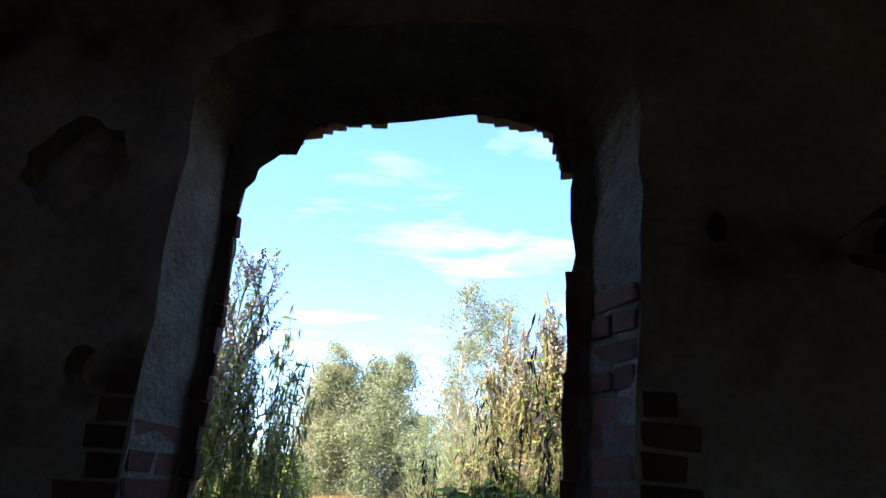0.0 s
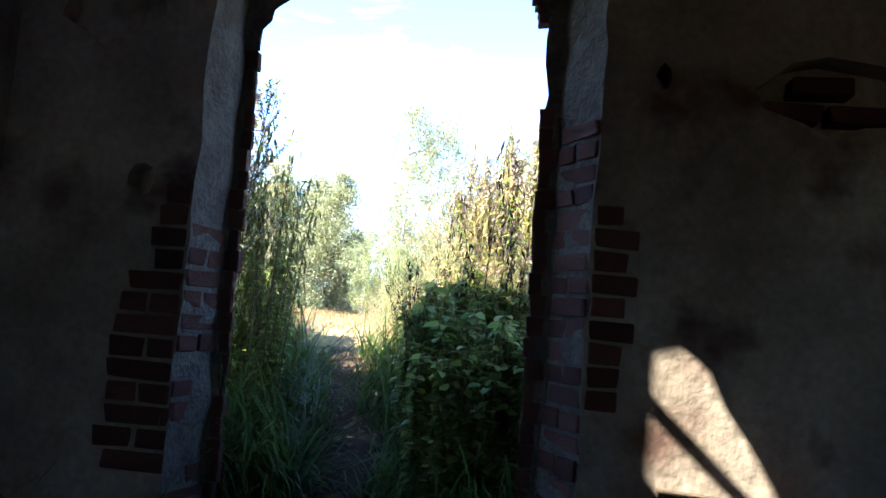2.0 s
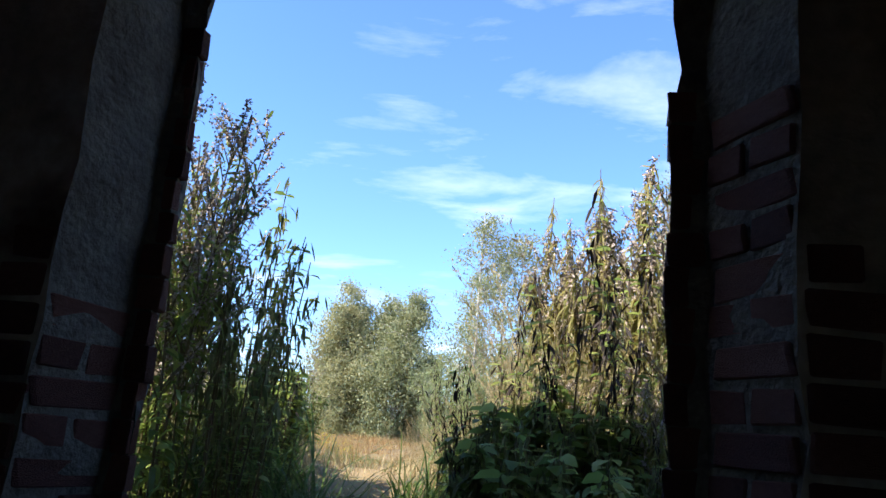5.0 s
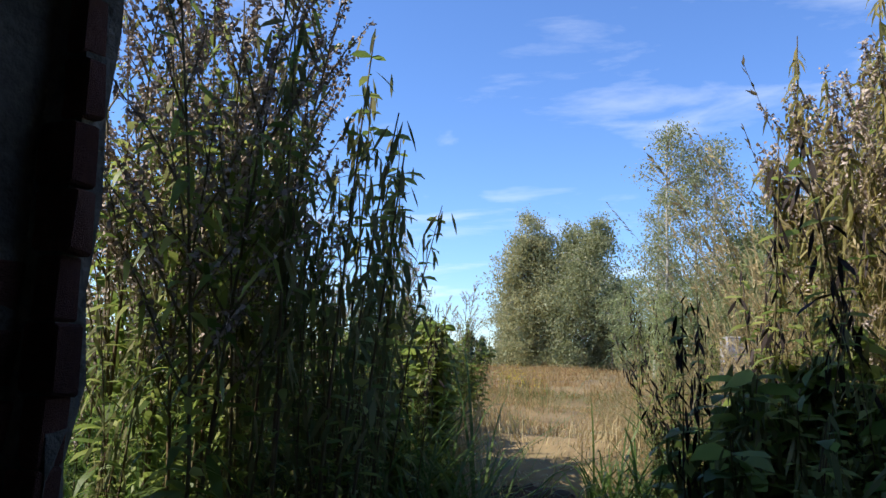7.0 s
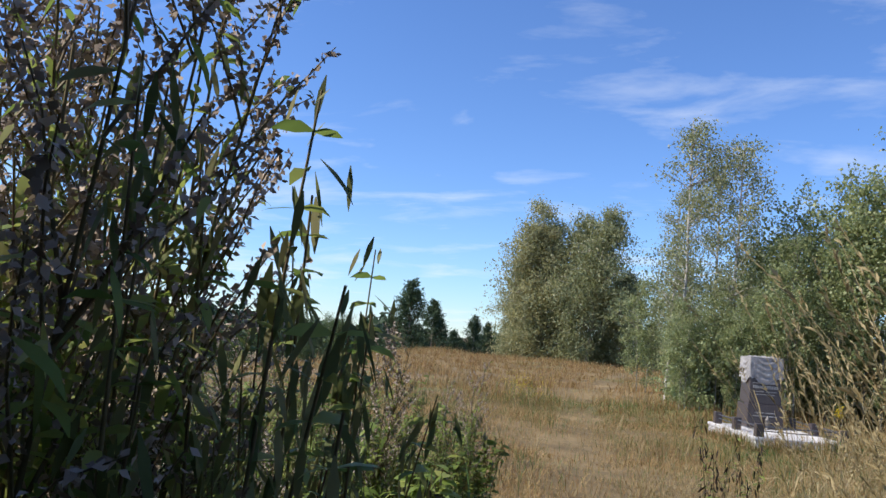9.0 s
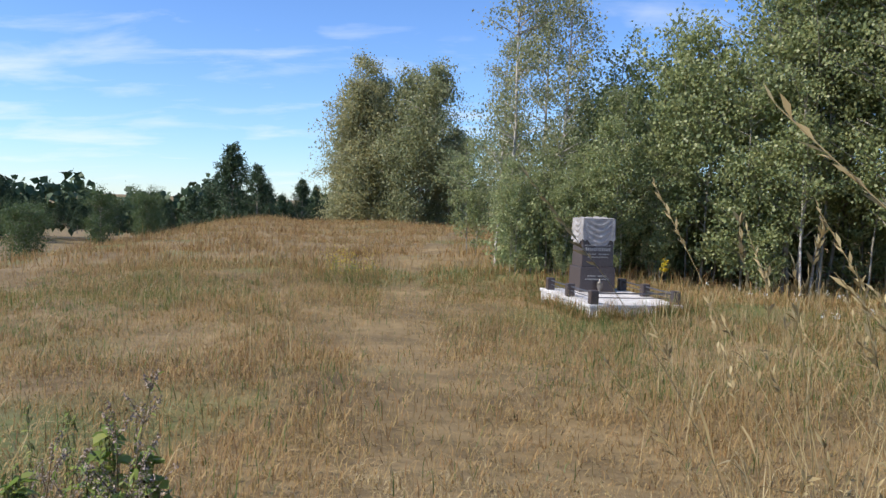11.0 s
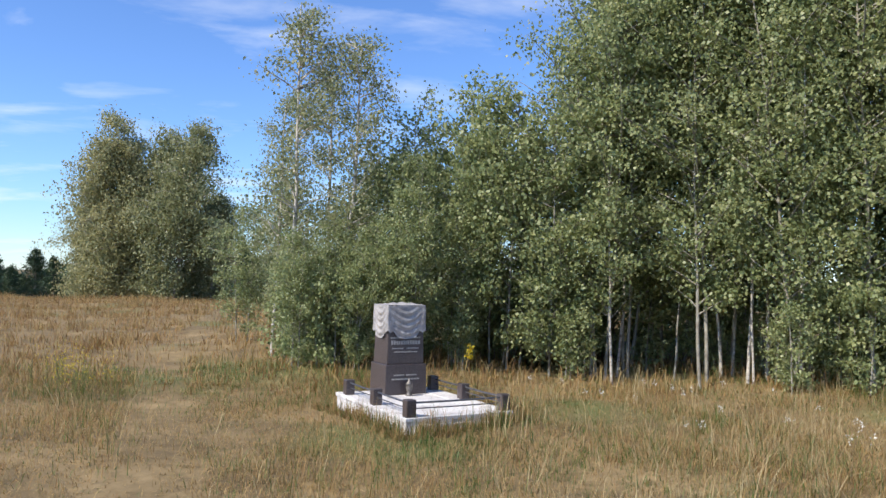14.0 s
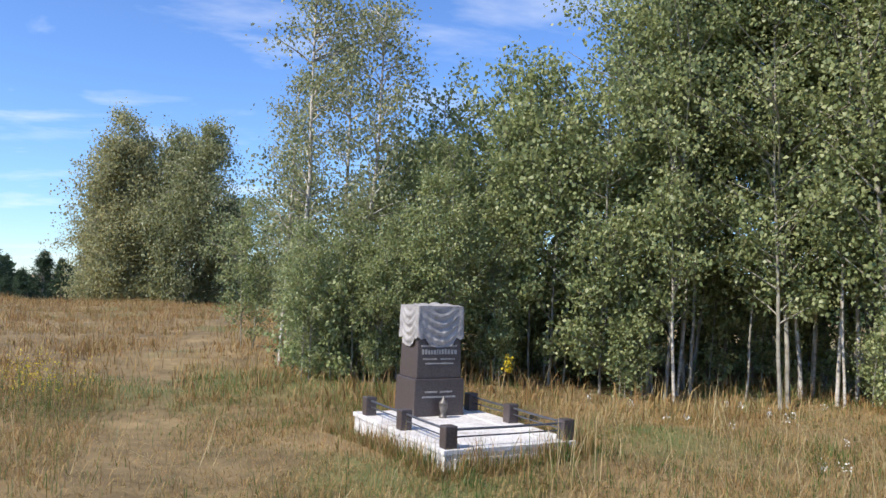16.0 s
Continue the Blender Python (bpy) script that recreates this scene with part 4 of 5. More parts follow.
def long_leaves(rng, places, dirs, length, width, sag=0.5):
    """Drooping lance-shaped leaves of two folded quads each."""
    n = len(places)
    d = dirs / (np.linalg.norm(dirs, axis=1)[:, None] + 1e-9)
    s = rng.uniform(0.6, 1.25, (n, 1))
    L, W = length * s, width * s
    side = np.cross(d, np.array([0, 0, 1.0]) + rng.normal(size=(n, 3)) * 0.35)
    side /= np.linalg.norm(side, axis=1)[:, None] + 1e-9
    down = np.array([0, 0, -1.0])
    g = rng.uniform(0.3, 1.2, (n, 1)) * sag
    p1 = places + d * L * 0.35 + down * L * 0.06 * g
    p2 = places + d * L * 0.7 + down * L * 0.3 * g
    p3 = places + d * L * 0.92 + down * L * 0.75 * g
    v = np.stack([places - side * W * 0.08, places + side * W * 0.08, p1 + side * W * 0.5, p1 - side * W * 0.5, p2 + side * W * 0.4, p2 - side * W * 0.4, p3 + side * W * 0.04, p3 - side * W * 0.04], 1).reshape(-1, 3)
    o = np.arange(n)[:, None] * 8
    f = np.concatenate([o + [0, 1, 2, 3], o + [3, 2, 4, 5], o + [5, 4, 6, 7]])
    return v, f


def nettle(seed, height=1.75, leaf=0.085, dark=False, wide=0.3, pairs=17, stems=3):
    rng = np.random.default_rng(seed)
    stem, leaf_p, seed_p = Pile(), Pile(), Pile()
    for k in range(stems):
        line = stalk(rng, height * rng.uniform(0.75, 1.0), 0.1) + np.array([rng.normal() * 0.05, rng.normal() * 0.05, 0])
        stem.add(*tube(line, np.linspace(0.006, 0.0015, 8), 4))
        t = np.repeat(np.linspace(0.18, 0.97, pairs), 2)
        a = np.repeat(np.arange(pairs) * np.pi / 2, 2) + np.tile([0, np.pi], pairs) + rng.normal(size=2 * pairs) * 0.25
        d = np.stack([np.cos(a), np.sin(a), 0.35 - 0.4 * rng.uniform(size=2 * pairs)], 1)
        size = np.interp(t, [0.1, 0.5, 1], [1, 1, 0.5])
        vv, ff = long_leaves(rng, along_line(line, t), d * size[:, None], leaf, leaf * wide)
        leaf_p.add(vv, ff)
        m = 46
        ts = rng.uniform(0.6, 1.0, m)
        p = along_line(line, ts) + rng.normal(size=(m, 3)) * 0.018
        dd = rng.normal(size=(m, 3)) * 0.4 - np.array([0, 0, 1.0])
        vv, ff = long_leaves(rng, p, dd, 0.06, 0.011, 0.3)
        seed_p.add(vv, ff)
    return stem.mesh("stem", STEM), leaf_p.mesh("leaves", WEED_LEAF), seed_p.mesh("seed_heads", DARK_SEED if dark else NETTLE_SEED)


def mugwort(seed, height=2.0):
    rng = np.random.default_rng(seed)
    stem, leaf_p, seed_p = Pile(), Pile(), Pile()
    for k in range(2):
        line = stalk(rng, height * rng.uniform(0.85, 1.0), 0.1) + np.array([rng.normal() * 0.06, rng.normal() * 0.06, 0])
        stem.add(*tube(line, np.linspace(0.007, 0.002, 8), 4))
        for u in rng.uniform(0.4, 0.99, 20):
            p = along_line(line, np.array([u]))[0]
            a = rng.uniform(0, 2 * np.pi)
            L = (1.1 - u) * 0.62 + 0.08
            br = limb_line(rng, p, np.array([np.cos(a) * 0.5, np.sin(a) * 0.5, 0.85]), L, -0.08)
            stem.add(*tube(br, np.linspace(0.003, 0.001, 5), 3))
            m = int(40 + 70 * L)
            ts = rng.uniform(0.2, 1, m)
            vv, ff = leaves(rng, along_line(br, ts) + rng.normal(size=(m, 3)) * 0.005, 0.014, 0.009, droop=0.1)
            seed_p.add(vv, ff)
            m = 5 if u < 0.7 else 2
            q = along_line(br, rng.uniform(0, 0.8, m))
            vv, ff = long_leaves(rng, q, rng.normal(size=(m, 3)) + np.array([0, 0, 0.3]), 0.06, 0.012, 0.6)
            leaf_p.add(vv, ff)
        m = 80
        t = rng.uniform(0.1, 0.8, m)
        d = rng.normal(size=(m, 3))
        d[:, 2] = rng.uniform(-0.3, 0.6, m)
        vv, ff = long_leaves(rng, along_line(line, t), d, 0.095, 0.02, 0.9)
        leaf_p.add(vv, ff)
    return stem.mesh("stem", STEM), leaf_p.mesh("leaves", WEED_LEAF), seed_p.mesh("seed_heads", SEED)


def golden_weed(seed, height=1.9):
    rng = np.random.default_rng(seed)
    stem, leaf_p, seed_p = Pile(), Pile(), Pile()
    for k in range(4):
        line = stalk(rng, height * rng.uniform(0.7, 1.0), 0.08) + np.array([rng.normal() * 0.06, rng.normal() * 0.06, 0])
        stem.add(*tube(line, np.linspace(0.006, 0.002, 8), 4))
        m = 170
        t = rng.uniform(0.25, 0.98, m)
        d = rng.normal(size=(m, 3)) * 0.8
        d[:, 2] -= 0.5
        vv, ff = long_leaves(rng, along_line(line, t), d, 0.062, 0.009, 1.2)
        leaf_p.add(vv, ff)
        for u in rng.uniform(0.5, 0.96, 9):
            a = rng.uniform(0, 2 * np.pi)
            br = limb_line(rng, along_line(line, np.array([u]))[0], np.array([np.cos(a) * 0.4, np.sin(a) * 0.4, 0.9]), rng.uniform(0.12, 0.3), 0.0)
            stem.add(*tube(br, np.linspace(0.003, 0.001, 5), 3))
            m = 70
            vv, ff = leaves(rng, along_line(br, rng.uniform(0.2, 1.0, m)) + rng.normal(size=(m, 3)) * 0.008, 0.02, 0.011)
            seed_p.add(vv, ff)
            m = 12
            d = rng.normal(size=(m, 3)) * 0.7 - np.array([0, 0, 0.5])
            vv, ff = long_leaves(rng, along_line(br, rng.uniform(0, 0.8, m)), d, 0.07, 0.012, 1.2)
            leaf_p.add(vv, ff)
    return stem.mesh("stem", STEM), leaf_p.mesh("leaves", WEED_YELLOW), seed_p.mesh("seed_heads", SEED)


def straw_clump(seed, height=1.25, n=24):
    rng = np.random.default_rng(seed)
    stem, leaf_p, seed_p = Pile(), Pile(), Pile()
    for k in range(n):
        line = stalk(rng, height * rng.uniform(0.5, 1.05), 0.5) + np.array([rng.normal() * 0.08, rng.normal() * 0.08, 0])
        stem.add(*tube(line, np.linspace(0.0017, 0.0007, 8), 3))
        m = 18
        ts = rng.uniform(0.88, 1.0, m)
        vv, ff = leaves(rng, along_line(line, ts), 0.028, 0.006, along=np.tile(line[-1] - line[-2], (m, 1)) * 8, droop=0.0)
        seed_p.add(vv, ff)
        m = 3
        d = rng.normal(size=(m, 3)) + np.array([0, 0, 0.8])
        vv, ff = long_leaves(rng, along_line(line, rng.uniform(0.1, 0.6, m)), d, 0.22, 0.007, 0.9)
        leaf_p.add(vv, ff)
    return stem.mesh("stem", STRAW), leaf_p.mesh("leaves", STRAW), seed_p.mesh("seed_heads", STRAW)


def broad_leaf(seed):
    rng = np.random.default_rng(seed)
    stem, leaf_p = Pile(), Pile()
    for k in range(9):
        a = rng.uniform(0, 2 * np.pi)
        d = np.array([np.cos(a), np.sin(a), 1.2])
        line = limb_line(rng, np.zeros(3), d, rng.uniform(0.12, 0.26), -0.3)
        stem.add(*tube(line, np.linspace(0.005, 0.003, 5), 4))
        vv, ff = long_leaves(rng, line[-1:], np.array([[np.cos(a), np.sin(a), 0.5]]), 0.24, 0.13, 0.6)
        leaf_p.add(vv, ff)
    return stem.mesh("stem", STEM), leaf_p.mesh("leaves", GREEN_GRASS)


def plant(name, meshes, x, y, scale, turn, lean, label, category, group=""):
    """lean: (dx, dy) tilt of the whole plant."""
    e = new(name, None)
    tilt = Matrix.Rotation(math.hypot(*lean), 4, Vector((-lean[1], lean[0], 0)) if lean != (0, 0) else Vector((1, 0, 0)))
    e.matrix_basis = Matrix.Translation((x, y, gz(x, y))) @ tilt @ Matrix.Rotation(turn, 4, "Z") @ Matrix.Diagonal((scale, scale, scale, 1))
    for part_name, me in zip(("stem", "foliage", "seed_head"), meshes):
        part(part_name, me, None, e)["kind"] = "stuff"
    return tagged(e, label, category, group)


NETTLES = [nettle(101 + k, 1.75, 0.066, False, 0.3, 24) for k in range(4)]
TALL_NETTLES = [nettle(191 + k, 1.75, 0.045, False, 0.34, 30, 3) for k in range(3)]
LOW_NETTLES = [nettle(181 + k, 1.0, 0.1, False, 0.45, 20, 5) for k in range(4)]
DARK_NETTLES = [nettle(111 + k, 1.7, 0.062, True, 0.32, 24) for k in range(2)]
MUGWORTS = [mugwort(121 + k) for k in range(4)]
GOLDEN = [golden_weed(141 + k) for k in range(3)]
STRAWS = [straw_clump(151 + k) for k in range(4)]
BROAD = [broad_leaf(161 + k) for k in range(2)]

T_NETTLE = ("nettle_plant", "tall green nettle with drooping leaves and hanging seed tassels", "nettle", "weeds on the bank")
T_LOW = ("nettle_plant", "low bushy green nettle with broad leaves in the wall's shade", "nettle", "weeds on the bank")
T_DARK = ("nettle_plant", "dark nettle with tassels coloured near black as if shaded", "nettle", "weeds on the bank")
T_MUG = ("mugwort_plant", "tall branched mugwort with grey-brown seed heads", "mugwort", "weeds on the bank")
T_GOLD = ("golden_weed", "tall yellowed weed with dense drooping leaves", "weed", "weeds on the bank")
T_STRAW = ("straw_clump", "clump of bleached dry grass with nodding seed heads", "dry grass", "weeds on the bank")
T_BROAD = ("burdock_plant", "low broad-leaved green plant on the bank", "burdock", "weeds on the bank")


def put(tags, meshes, x, y, scale, rng, lean=(0.0, 0.0)):
    off = x - float(trail_x(y))
    clear = 0.25 + {"mugwort_plant": 0.42, "golden_weed": 0.3, "straw_clump": 0.6, "burdock_plant": 0.3}.get(tags[0], 0.17) * scale
    if y < 6.2 and abs(off) < clear:
        x += math.copysign(clear - abs(off), off)
    plant(tags[0], meshes[rng.integers(len(meshes))], x, y, scale, rng.uniform(0, 6.28), lean, tags[1], tags[2], tags[3])


def thicket(name, label, category, kinds, places, rng):
    """Low growth too dense to count: every plant joined into one mesh. places: x, y, scale."""
    pile, slots, mats = Pile(), [], []
    for x, y, scale in places:
        off = x - float(trail_x(y))
        clear = 0.25 + 0.17 * scale
        if abs(off) < clear:
            x += math.copysign(clear - abs(off), off)
        a = rng.uniform(0, 6.28)
        turn = np.array([[math.cos(a), math.sin(a), 0], [-math.sin(a), math.cos(a), 0], [0, 0, 1]]) * scale
        for me in kinds[rng.integers(len(kinds))]:
            v, f = np.empty(len(me.vertices) * 3, np.float32), np.empty(len(me.loops), np.int32)
            me.vertices.foreach_get("co", v)
            me.loops.foreach_get("vertex_index", f)
            pile.add(v.reshape(-1, 3) @ turn + np.array([x, y, gz(x, y)]), f.reshape(-1, 4))
            if me.materials[0] not in mats:
                mats.append(me.materials[0])
            slots.append(np.full(len(f) // 4, mats.index(me.materials[0]), np.int32))
    joined = pile.mesh(name, mats[0])
    for m in mats[1:]:
        joined.materials.append(m)
    joined.polygons.foreach_set("material_index", np.concatenate(slots))
    tagged(part(name, joined), label, category, kind="stuff")


def band(rng, n, y0, y1, side, near, spread, small, large):
    """Places for a thicket: a band on one side of the footpath that thins out away from it."""
    out = []
    for _ in range(n):
        y = rng.uniform(y0, y1)
        out.append((float(trail_x(y)) + side * (near + abs(rng.normal()) * spread), y, rng.uniform(small, large)))
    return out


rng = np.random.default_rng(77)
# west of the path: a thin tall thicket that sinks towards the meadow
for k in range(12):
    y = rng.uniform(3.8, 4.35)
    x = float(trail_x(y)) - 0.66 - abs(rng.normal()) * 0.36
    s = rng.uniform(0.7, 0.95)
    if k % 5 < 2:
        put(T_NETTLE, NETTLES, x, y, s * 0.9, rng, (0.03, 0.0))
    else:
        put(T_MUG, MUGWORTS, x - 0.05, y, s, rng, (0.02, 0.0))
for x, y, s in ((-0.6, 4.15, 0.98), (-0.74, 4.0, 0.98), (-0.95, 4.2, 0.96), (-0.5, 3.9, 0.94), (-0.42, 4.05, 0.96)):
    put(T_MUG, MUGWORTS, x, y, s, rng)
put(T_MUG, MUGWORTS, -0.36, 3.78, 1.04, rng, (0.06, 0.0))
put(T_MUG, MUGWORTS, -0.62, 4.2, 0.98, rng, (0.03, 0.0))
for k in range(5):
    y = rng.uniform(4.0, 4.9)
    put((T_NETTLE, T_MUG)[k % 2], (NETTLES, MUGWORTS)[k % 2], float(trail_x(y)) - rng.uniform(1.1, 1.5), y, rng.uniform(0.55, 0.72), rng)
for x, y, sc, tilt in ((-0.24, 3.9, 0.98, 0.04), (-0.22, 4.04, 0.82, 0.02), (-0.27, 4.1, 0.74, 0.0), (-0.36, 3.95, 1.02, 0.02), (-0.42, 4.1, 1.0, 0.0), (-0.2, 4.14, 0.58, 0.0), (-0.52, 3.98, 1.04, 0.0), (-0.33, 4.2, 0.66, 0.0), (-0.6, 4.12, 1.0, 0.0), (-0.13, 4.0, 0.98, 0.0), (-0.14, 4.18, 0.88, 0.0), (-0.2, 4.28, 0.82, 0.0), (-0.16, 4.1, 0.8, 0.0), (-0.3, 4.34, 0.72, 0.0), (-0.45, 4.3, 0.78, 0.0), (-0.24, 3.96, 0.7, 0.0)):
    put(T_NETTLE, TALL_NETTLES, x, y, sc, rng, (tilt, 0.0))
put(T_DARK, DARK_NETTLES, -0.34, 4.7, 0.5, rng)
for k in range(190):
    y = rng.uniform(4.4, 6.4)
    x = float(trail_x(y)) - 0.34 - abs(rng.normal()) * (0.75 if y < 5.8 else 1.1)
    kind = (T_NETTLE, T_LOW, T_MUG, T_NETTLE, T_LOW, T_LOW)[k % 6]
    meshes = {"mugwort_plant": MUGWORTS, "straw_clump": STRAWS, "golden_weed": GOLDEN}.get(kind[0], NETTLES if kind is T_NETTLE else LOW_NETTLES)
    put(kind, meshes, x, y, rng.uniform(0.2, 0.36) * (1.3 if y < 5.2 else 1.0) * (1.5 if kind is T_LOW else 1.0), rng)
for k in range(24):
    y = rng.uniform(3.8, 5.0)
    put(T_BROAD, BROAD, float(trail_x(y)) - rng.uniform(0.58, 0.9), y, rng.uniform(0.7, 1.1), rng)
lone = straw_clump(171, 1.2, 1)
put(("grass_stalk", "single dry grass stalk with a dark seed head", "grass stalk", "weeds on the bank"), [lone], -0.44, 4.75, 1.0, rng, (-0.05, 0.0))
# east of the path: golden weeds, dry grass and nettles
put(T_GOLD, GOLDEN, 0.68, 5.12, 0.8, rng)
put(T_GOLD, GOLDEN, 0.84, 5.2, 0.74, rng)
put(T_GOLD, GOLDEN, 0.95, 4.98, 0.88, rng)
put(T_GOLD, GOLDEN, 1.08, 4.9, 0.92, rng)
put(T_DARK, DARK_NETTLES, 0.82, 4.28, 1.02, rng)
put(T_DARK, DARK_NETTLES, 0.56, 4.2, 0.62, rng, (-0.08, 0.0))
put(T_DARK, DARK_NETTLES, 0.62, 4.5, 0.75, rng)
put(T_DARK, DARK_NETTLES, 0.5, 4.72, 0.48, rng, (-0.3, 0.0))
put(T_DARK, DARK_NETTLES, 1.02, 4.32, 0.98, rng)
put(T_MUG, MUGWORTS, 1.3, 4.4, 0.9, rng)
for k in range(4):
    y = rng.uniform(4.75, 5.4)
    put(T_STRAW, STRAWS, float(trail_x(y)) + rng.uniform(0.3, 0.75), y, rng.uniform(0.65, 0.95), rng, (0.14, 0.0))
for k in range(9):
    y = rng.uniform(4.9, 6.0)
    put(T_STRAW, STRAWS, float(trail_x(y)) + rng.uniform(0.55, 0.9), y, rng.uniform(0.6, 0.85), rng, (0.12, 0.0))
for k in range(16):
    y = rng.uniform(4.8, 5.8)
    x = float(trail_x(y)) + 1.15 + abs(rng.normal()) * 0.7
    put(T_GOLD if k % 2 else T_MUG, GOLDEN if k % 2 else MUGWORTS, x, y, rng.uniform(0.65, 0.88), rng)
for k in range(15):
    y = rng.uniform(4.4, 6.3)
    x = float(trail_x(y)) + 0.72 + abs(rng.normal()) * 0.65
    put(T_STRAW, STRAWS, x, y, rng.uniform(0.55, 1.0), rng, (0.05, 0.0))
for k in range(26):
    y = rng.uniform(4.7, 5.6)
    kind = (T_NETTLE, T_STRAW, T_STRAW, T_DARK)[k % 4]
    meshes = (NETTLES, STRAWS, STRAWS, DARK_NETTLES)[k % 4]
    put(kind, meshes, float(trail_x(y)) + rng.uniform(0.34, 0.62), y, rng.uniform(0.22, 0.4), rng)
thicket("shaded_nettle_thicket", "dense green nettles in the wall's shade beside the footpath", "nettles", LOW_NETTLES,
        band(rng, 120, 3.68, 4.55, 1, 0.36, 0.55, 0.6, 0.95) + band(rng, 25, 3.6, 4.6, 1, 0.3, 0.3, 0.35, 0.5), rng)
thicket("bank_nettle_thicket", "low bright green nettles among grass on the bank", "nettles", LOW_NETTLES + NETTLES[:2],
        band(rng, 50, 3.65, 4.5, -1, 0.34, 0.4, 0.36, 0.62) + band(rng, 100, 4.4, 5.6, -1, 0.4, 0.7, 0.28, 0.46), rng)
thicket("withering_nettle_thicket", "dark and green nettles with yellowing weeds on the bank", "nettles", NETTLES + DARK_NETTLES + GOLDEN[:1],
        band(rng, 60, 4.0, 4.9, 1, 0.48, 0.6, 0.35, 0.6), rng)
for k in range(30):
    y = rng.uniform(5.3, 6.8)
    put(T_STRAW, STRAWS, float(trail_x(y)) + rng.choice([-1, 1, 1]) * rng.uniform(0.25, 0.8), y, rng.uniform(0.22, 0.36), rng, (0.1, 0.0))
for k in range(18):
    y = rng.uniform(6.2, 7.6)
    put(T_STRAW, STRAWS, float(trail_x(y)) + rng.uniform(0.15, 1.5), y, rng.uniform(0.22, 0.36), rng, (0.1, 0.0))
# stray plants on the meadow
for k in range(26):
    x, y = rng.uniform(1.5, 7), rng.uniform(9.5, 15)
    put(("straw_clump", T_STRAW[1], T_STRAW[2], "dry grass on the meadow"), STRAWS, x, y, rng.uniform(0.3, 0.6), rng)


for k in range(16):
    put(("goldenrod_plant", "yellow-green goldenrod in the dry meadow", "goldenrod", "goldenrod patch"), NETTLES, -4.15 + rng.normal() * 0.25, 17.8 + rng.normal() * 0.3, rng.uniform(0.22, 0.3), rng)


def flowers(name, mat, spots, size, seed, label):
    rng = np.random.default_rng(seed)
    pile = Pile()
    for x, y, z, n, r in spots:
        at = np.array([x, y, gz(x, y) + z]) + rng.normal(size=(n, 3)) * np.array([r, r, r * 1.2])
        pile.add(*leaves(rng, at, size, size * 0.8, droop=0.0))
    tagged(part(name, pile.mesh(name, mat)), label, "flowers", kind="stuff")


rng = np.random.default_rng(5)
flowers("goldenrod", YELLOW, [(-4.15 + rng.normal() * 0.28, 17.8 + rng.normal() * 0.3, 0.42, 34, 0.09) for _ in range(16)], 0.017, 1, "sparse yellow goldenrod in the dry meadow")
flowers("yellow_sapling_leaves", YELLOW, [(1.25, 20.0, 0.42, 60, 0.035), (1.24, 20.0, 0.3, 40, 0.03)], 0.035, 2, "bright yellow leaves of a sapling at the wood's edge")
flowers("white_yarrow", WHITE_FLOWER, [(rng.uniform(1.6, 6.0), rng.uniform(12.5, 17.5), 0.3, 14, 0.018) for _ in range(26)], 0.016, 3, "scattered white yarrow heads in the grass")


# ---------- loose things and bricks of the ruin ----------
def brick_mesh(seed):
    """A worn brick of unit size, its corners knocked off."""
    rng = np.random.default_rng(seed)
    bm = bmesh.new()
    bmesh.ops.create_cube(bm, size=1.0)
    for v in bm.verts:
        v.co += Vector(rng.uniform(-0.05, 0.05, 3)) * Vector((1, 1, 1)).length / 1.7
    bmesh.ops.bevel(bm, geom=list(bm.edges), offset=0.045, segments=1, affect="EDGES")
    bm.normal_update()
    me = bpy.data.meshes.new("brick")
    bm.to_mesh(me)
    bm.free()
    me.materials.append(BRICK)
    return me


BRICK_MESHES = [brick_mesh(200 + k) for k in range(6)]


def lay(parent, centre, along, length, height, depth, k, tilt=0.0):
    ob = new("brick", BRICK_MESHES[k % 6])
    ob.parent = parent
    turn = math.atan2(along[1], along[0])
    ob.matrix_basis = Matrix.Translation(centre) @ Matrix.Rotation(turn, 4, "Z") @ Matrix.Rotation(tilt, 4, "Y") @ Matrix.Diagonal((length, depth, height, 1))


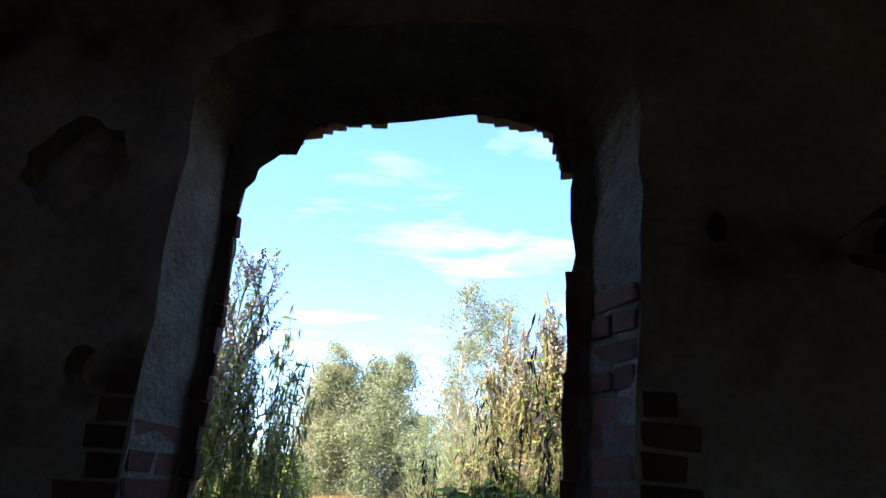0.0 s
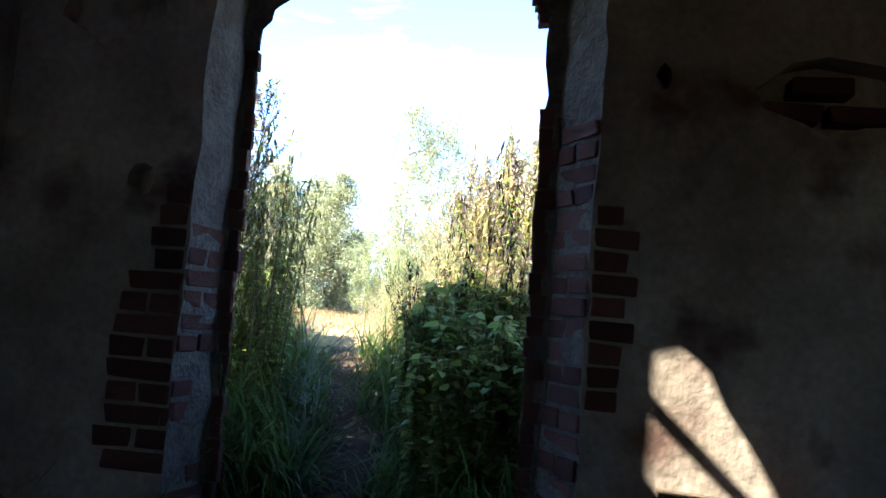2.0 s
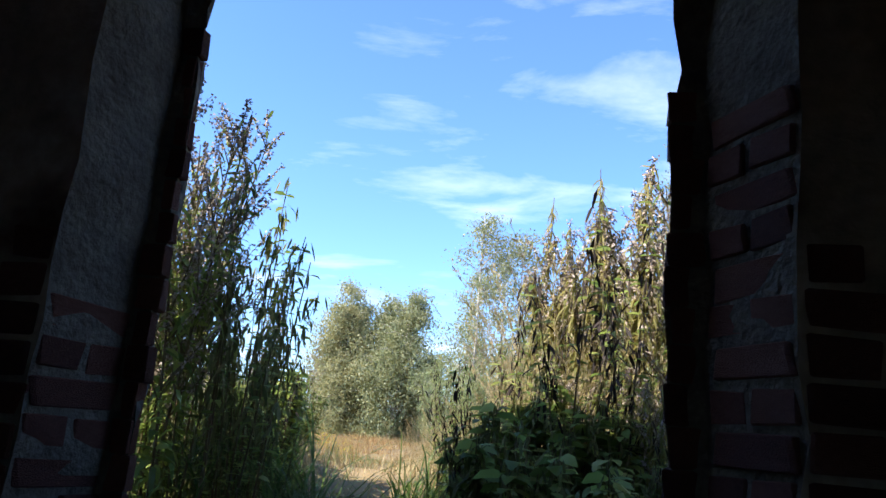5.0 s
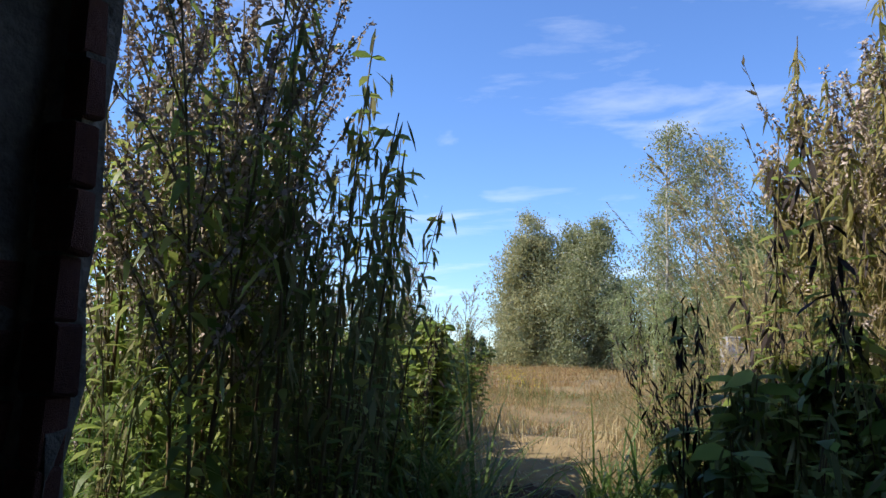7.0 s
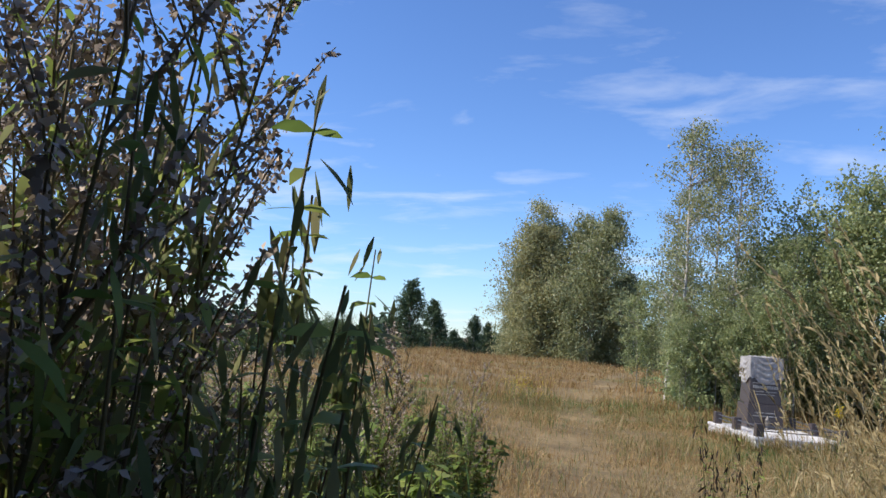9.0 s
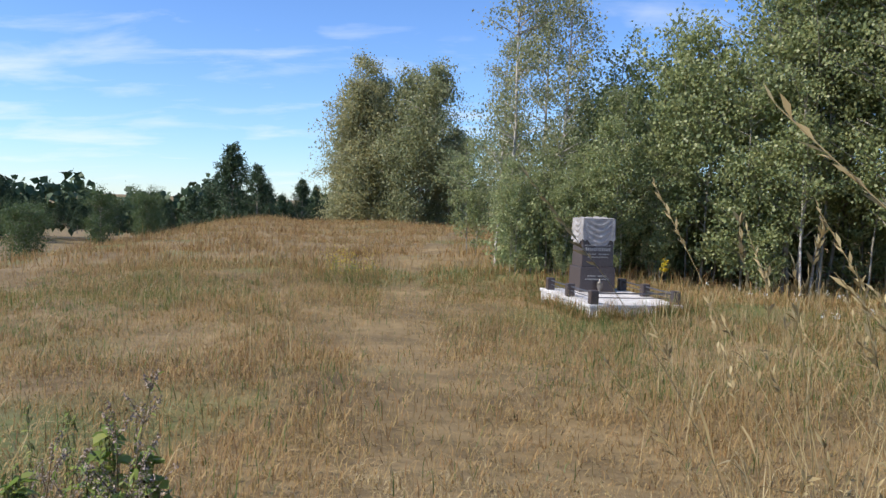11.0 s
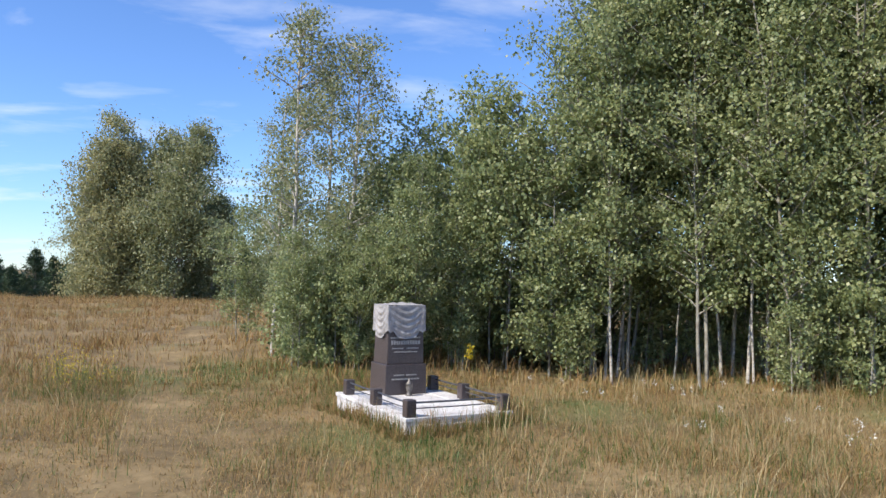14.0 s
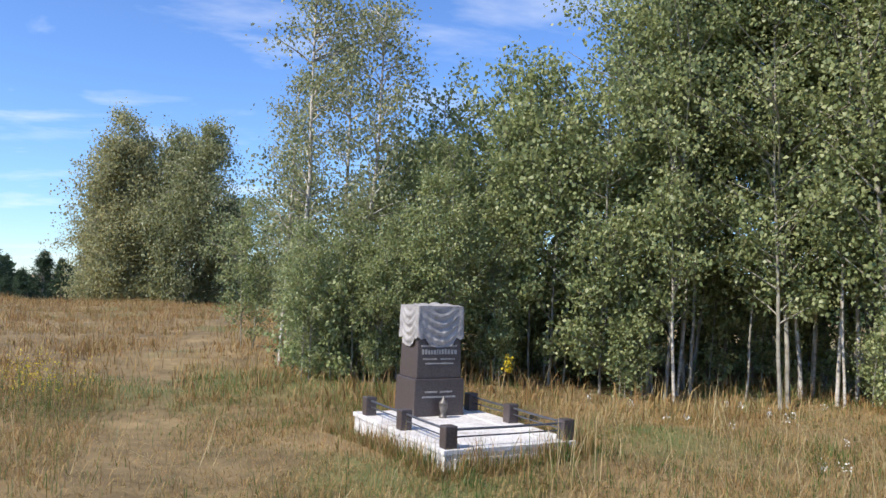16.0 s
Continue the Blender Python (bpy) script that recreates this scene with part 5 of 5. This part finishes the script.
def jambs():
    rng = np.random.default_rng(9)
    pitch = 0.083
    n = 0
    for side, (xa, xb, z_top) in (("east", (1.245, 1.125, 2.42)), ("west", (-0.236, -0.187, 2.15))):
        a, b = np.array([xa, WALL_Y0]), np.array([xb, REBATE_Y - 0.012])
        L = np.linalg.norm(b - a)
        d = (b - a) / L
        into = np.array([-d[1], d[0]]) if side == "east" else np.array([d[1], -d[0]])
        for k in range(int((z_top - 0.3) / pitch)):
            z = 0.34 + k * pitch
            s = 0.004
            for w in ((0.125, 0.115) if k % 2 else (0.245,)):
                if rng.uniform() < 0.1 or (side == "west" and rng.uniform() < np.interp(z, [1.5, 2.1], [0.15, 0.8])):
                    s += w + 0.012
                    continue
                c = a + d * (s + w / 2) + into * (rng.uniform(-0.006, 0.006) - 0.056)
                lay(wall_door, (c[0], c[1], z + rng.uniform(-0.004, 0.004)), d, w * rng.uniform(0.94, 1.0), 0.068 * rng.uniform(0.92, 1.04), 0.12, rng.integers(6), rng.normal() * 0.015)
                s += w + 0.012
        # worn ends of the outer ring of bricks
        edge, sign, top = (-0.128, 1, 2.66) if side == "west" else (1.05, -1, 2.62)
        for k in range(int((top - 0.3) / pitch)):
            z = 0.34 + k * pitch
            if side == "east" and 2.45 < z < 2.55:
                continue
            out = rng.uniform(-0.012, 0.008)
            lay(wall_door, (edge + sign * (out - 0.056), REBATE_Y + 0.012 - rng.uniform(0, 0.006), z), (1, 0), 0.12, 0.08 * rng.uniform(0.94, 1.06), 0.034, rng.integers(6), rng.normal() * 0.02)
    # plaster has fallen beside the door: bricks of the inner face
    for k in range(20):
        z = 0.76 + k * pitch
        edge = np.interp(z, [0.7, 1.0, 1.25, 1.32, 1.5, 1.62, 1.98, 2.03, 2.1, 2.4], [1.4, 1.34, 1.27, 1.37, 1.4, 1.44, 1.43, 1.3, 1.27, 1.25])
        x = 1.26 + (0.0 if k % 2 else -0.0)
        for w in ((0.12, 0.25) if k % 2 else (0.25, 0.12)):
            w = min(w, edge - x) * rng.uniform(0.9, 1.0)
            if w < 0.05:
                break
            if rng.uniform() < 0.1:
                x += w + 0.014
                continue
            lay(wall_door, (x + w / 2, WALL_Y0 + 0.056 - rng.uniform(0.0, 0.005), z), (1, 0), w, 0.071, 0.12, rng.integers(6), rng.normal() * 0.012)
            x += w + 0.014
    for k in range(13):
        z = 0.98 + k * pitch
        edge = np.interp(z, [0.9, 1.2, 1.5, 1.8, 2.1], [-0.56, -0.5, -0.5, -0.4, -0.3])
        x = -0.245
        for w in ((0.12, 0.25) if k % 2 else (0.25, 0.12)):
            w = min(w, x - edge) * rng.uniform(0.9, 1.0)
            if w < 0.05:
                break
            if rng.uniform() < 0.1:
                x -= w + 0.014
                continue
            lay(wall_door, (x - w / 2, WALL_Y0 + 0.056 - rng.uniform(0.0, 0.005), z), (1, 0), w, 0.071, 0.12, rng.integers(6), rng.normal() * 0.012)
            x -= w + 0.014
    # broken arch: bricks on edge along the crown
    for k in range(26):
        f = k / 25
        ang = math.pi * (0.93 - 0.86 * f)
        c, s_ = math.cos(ang), math.sin(ang)
        x = 0.487 + 0.56 * math.copysign(abs(c) ** 0.45, c)
        z = 2.62 + 0.4 * max(0.0, s_) ** 0.55 + (0.03 if 0.06 < x < 0.5 else 0.062) + rng.uniform(-0.012, 0.014)
        if x < 0.0:
            continue
        if x < 0.06:
            z -= 0.045
        elif 0.53 < x < 0.66:
            z += 0.06
        lay(wall_door, (x, REBATE_Y + 0.03 + rng.uniform(-0.01, 0.01), z), (0, 1), 0.07, 0.11, 0.062, rng.integers(6), rng.normal() * 0.04)
    # bricks in the broken pocket
    for x, z, w in ((1.95, 2.44, 0.2), (2.2, 2.44, 0.24), (2.05, 2.54, 0.22)):
        lay(wall_door, (x, WALL_Y0 + 0.09, z), (1, 0), w, 0.066, 0.11, rng.integers(6), rng.normal() * 0.05)


jambs()


def floor_z(x, y):
    return 0.12 + np.interp(y, [1.9, 2.6, 3.2, 3.7], [0, 0.16, 0.4, 0.58]) + 0.62 * math.exp(-((x - 1.95) / 0.6) ** 2 - ((y - 3.1) / 0.5) ** 2) + 0.4 * math.exp(-((x + 1.0) / 0.6) ** 2 - ((y - 3.1) / 0.5) ** 2)


rng = np.random.default_rng(14)
for k in range(46):
    if k < 30:
        x, y = rng.uniform(1.25, 2.7), rng.uniform(2.45, 2.93)
    else:
        x, y = rng.uniform(-0.82, -0.25), rng.uniform(2.4, 2.93)
    ob = new("loose_brick", BRICK_MESHES[k % 6])
    w = rng.uniform(0.08, 0.24)
    ob.matrix_basis = Matrix.Translation((x, y, float(floor_z(x, y)) + 0.015)) @ Euler((rng.normal() * 0.35, rng.normal() * 0.35, rng.uniform(0, 6.3))).to_matrix().to_4x4() @ Matrix.Diagonal((w, 0.115, 0.066, 1))
    tagged(ob, "broken red brick fallen on the rubble heap", "brick", "fallen bricks")
for x0, y0, x1, y1, z in ((1.5, 2.86, 2.6, 2.8, 1.06), (1.35, 2.7, 2.2, 2.9, 1.0), (1.75, 2.75, 2.9, 2.6, 0.98)):
    bm = bmesh.new()
    ln = math.hypot(x1 - x0, y1 - y0)
    box(bm, 0, ln, -0.05, 0.05, -0.012, 0.012, 0.004)
    bmesh.ops.subdivide_edges(bm, edges=[e for e in bm.edges if e.calc_length() > 0.5], cuts=4)
    for v in bm.verts:
        v.co.z += 0.01 * math.sin(v.co.x * 4 + x0 * 9)
    ob = part("old_plank", bm, OLD_WOOD)
    ob.matrix_basis = Matrix.Translation((x0, y0, max(z, float(floor_z(x0, y0)) + 0.02))) @ Matrix.Rotation(math.atan2(y1 - y0, x1 - x0), 4, "Z") @ Matrix.Rotation(0.06, 4, "Y")
    tagged(ob, "weathered broken plank lying on brick rubble", "plank", "fallen planks")
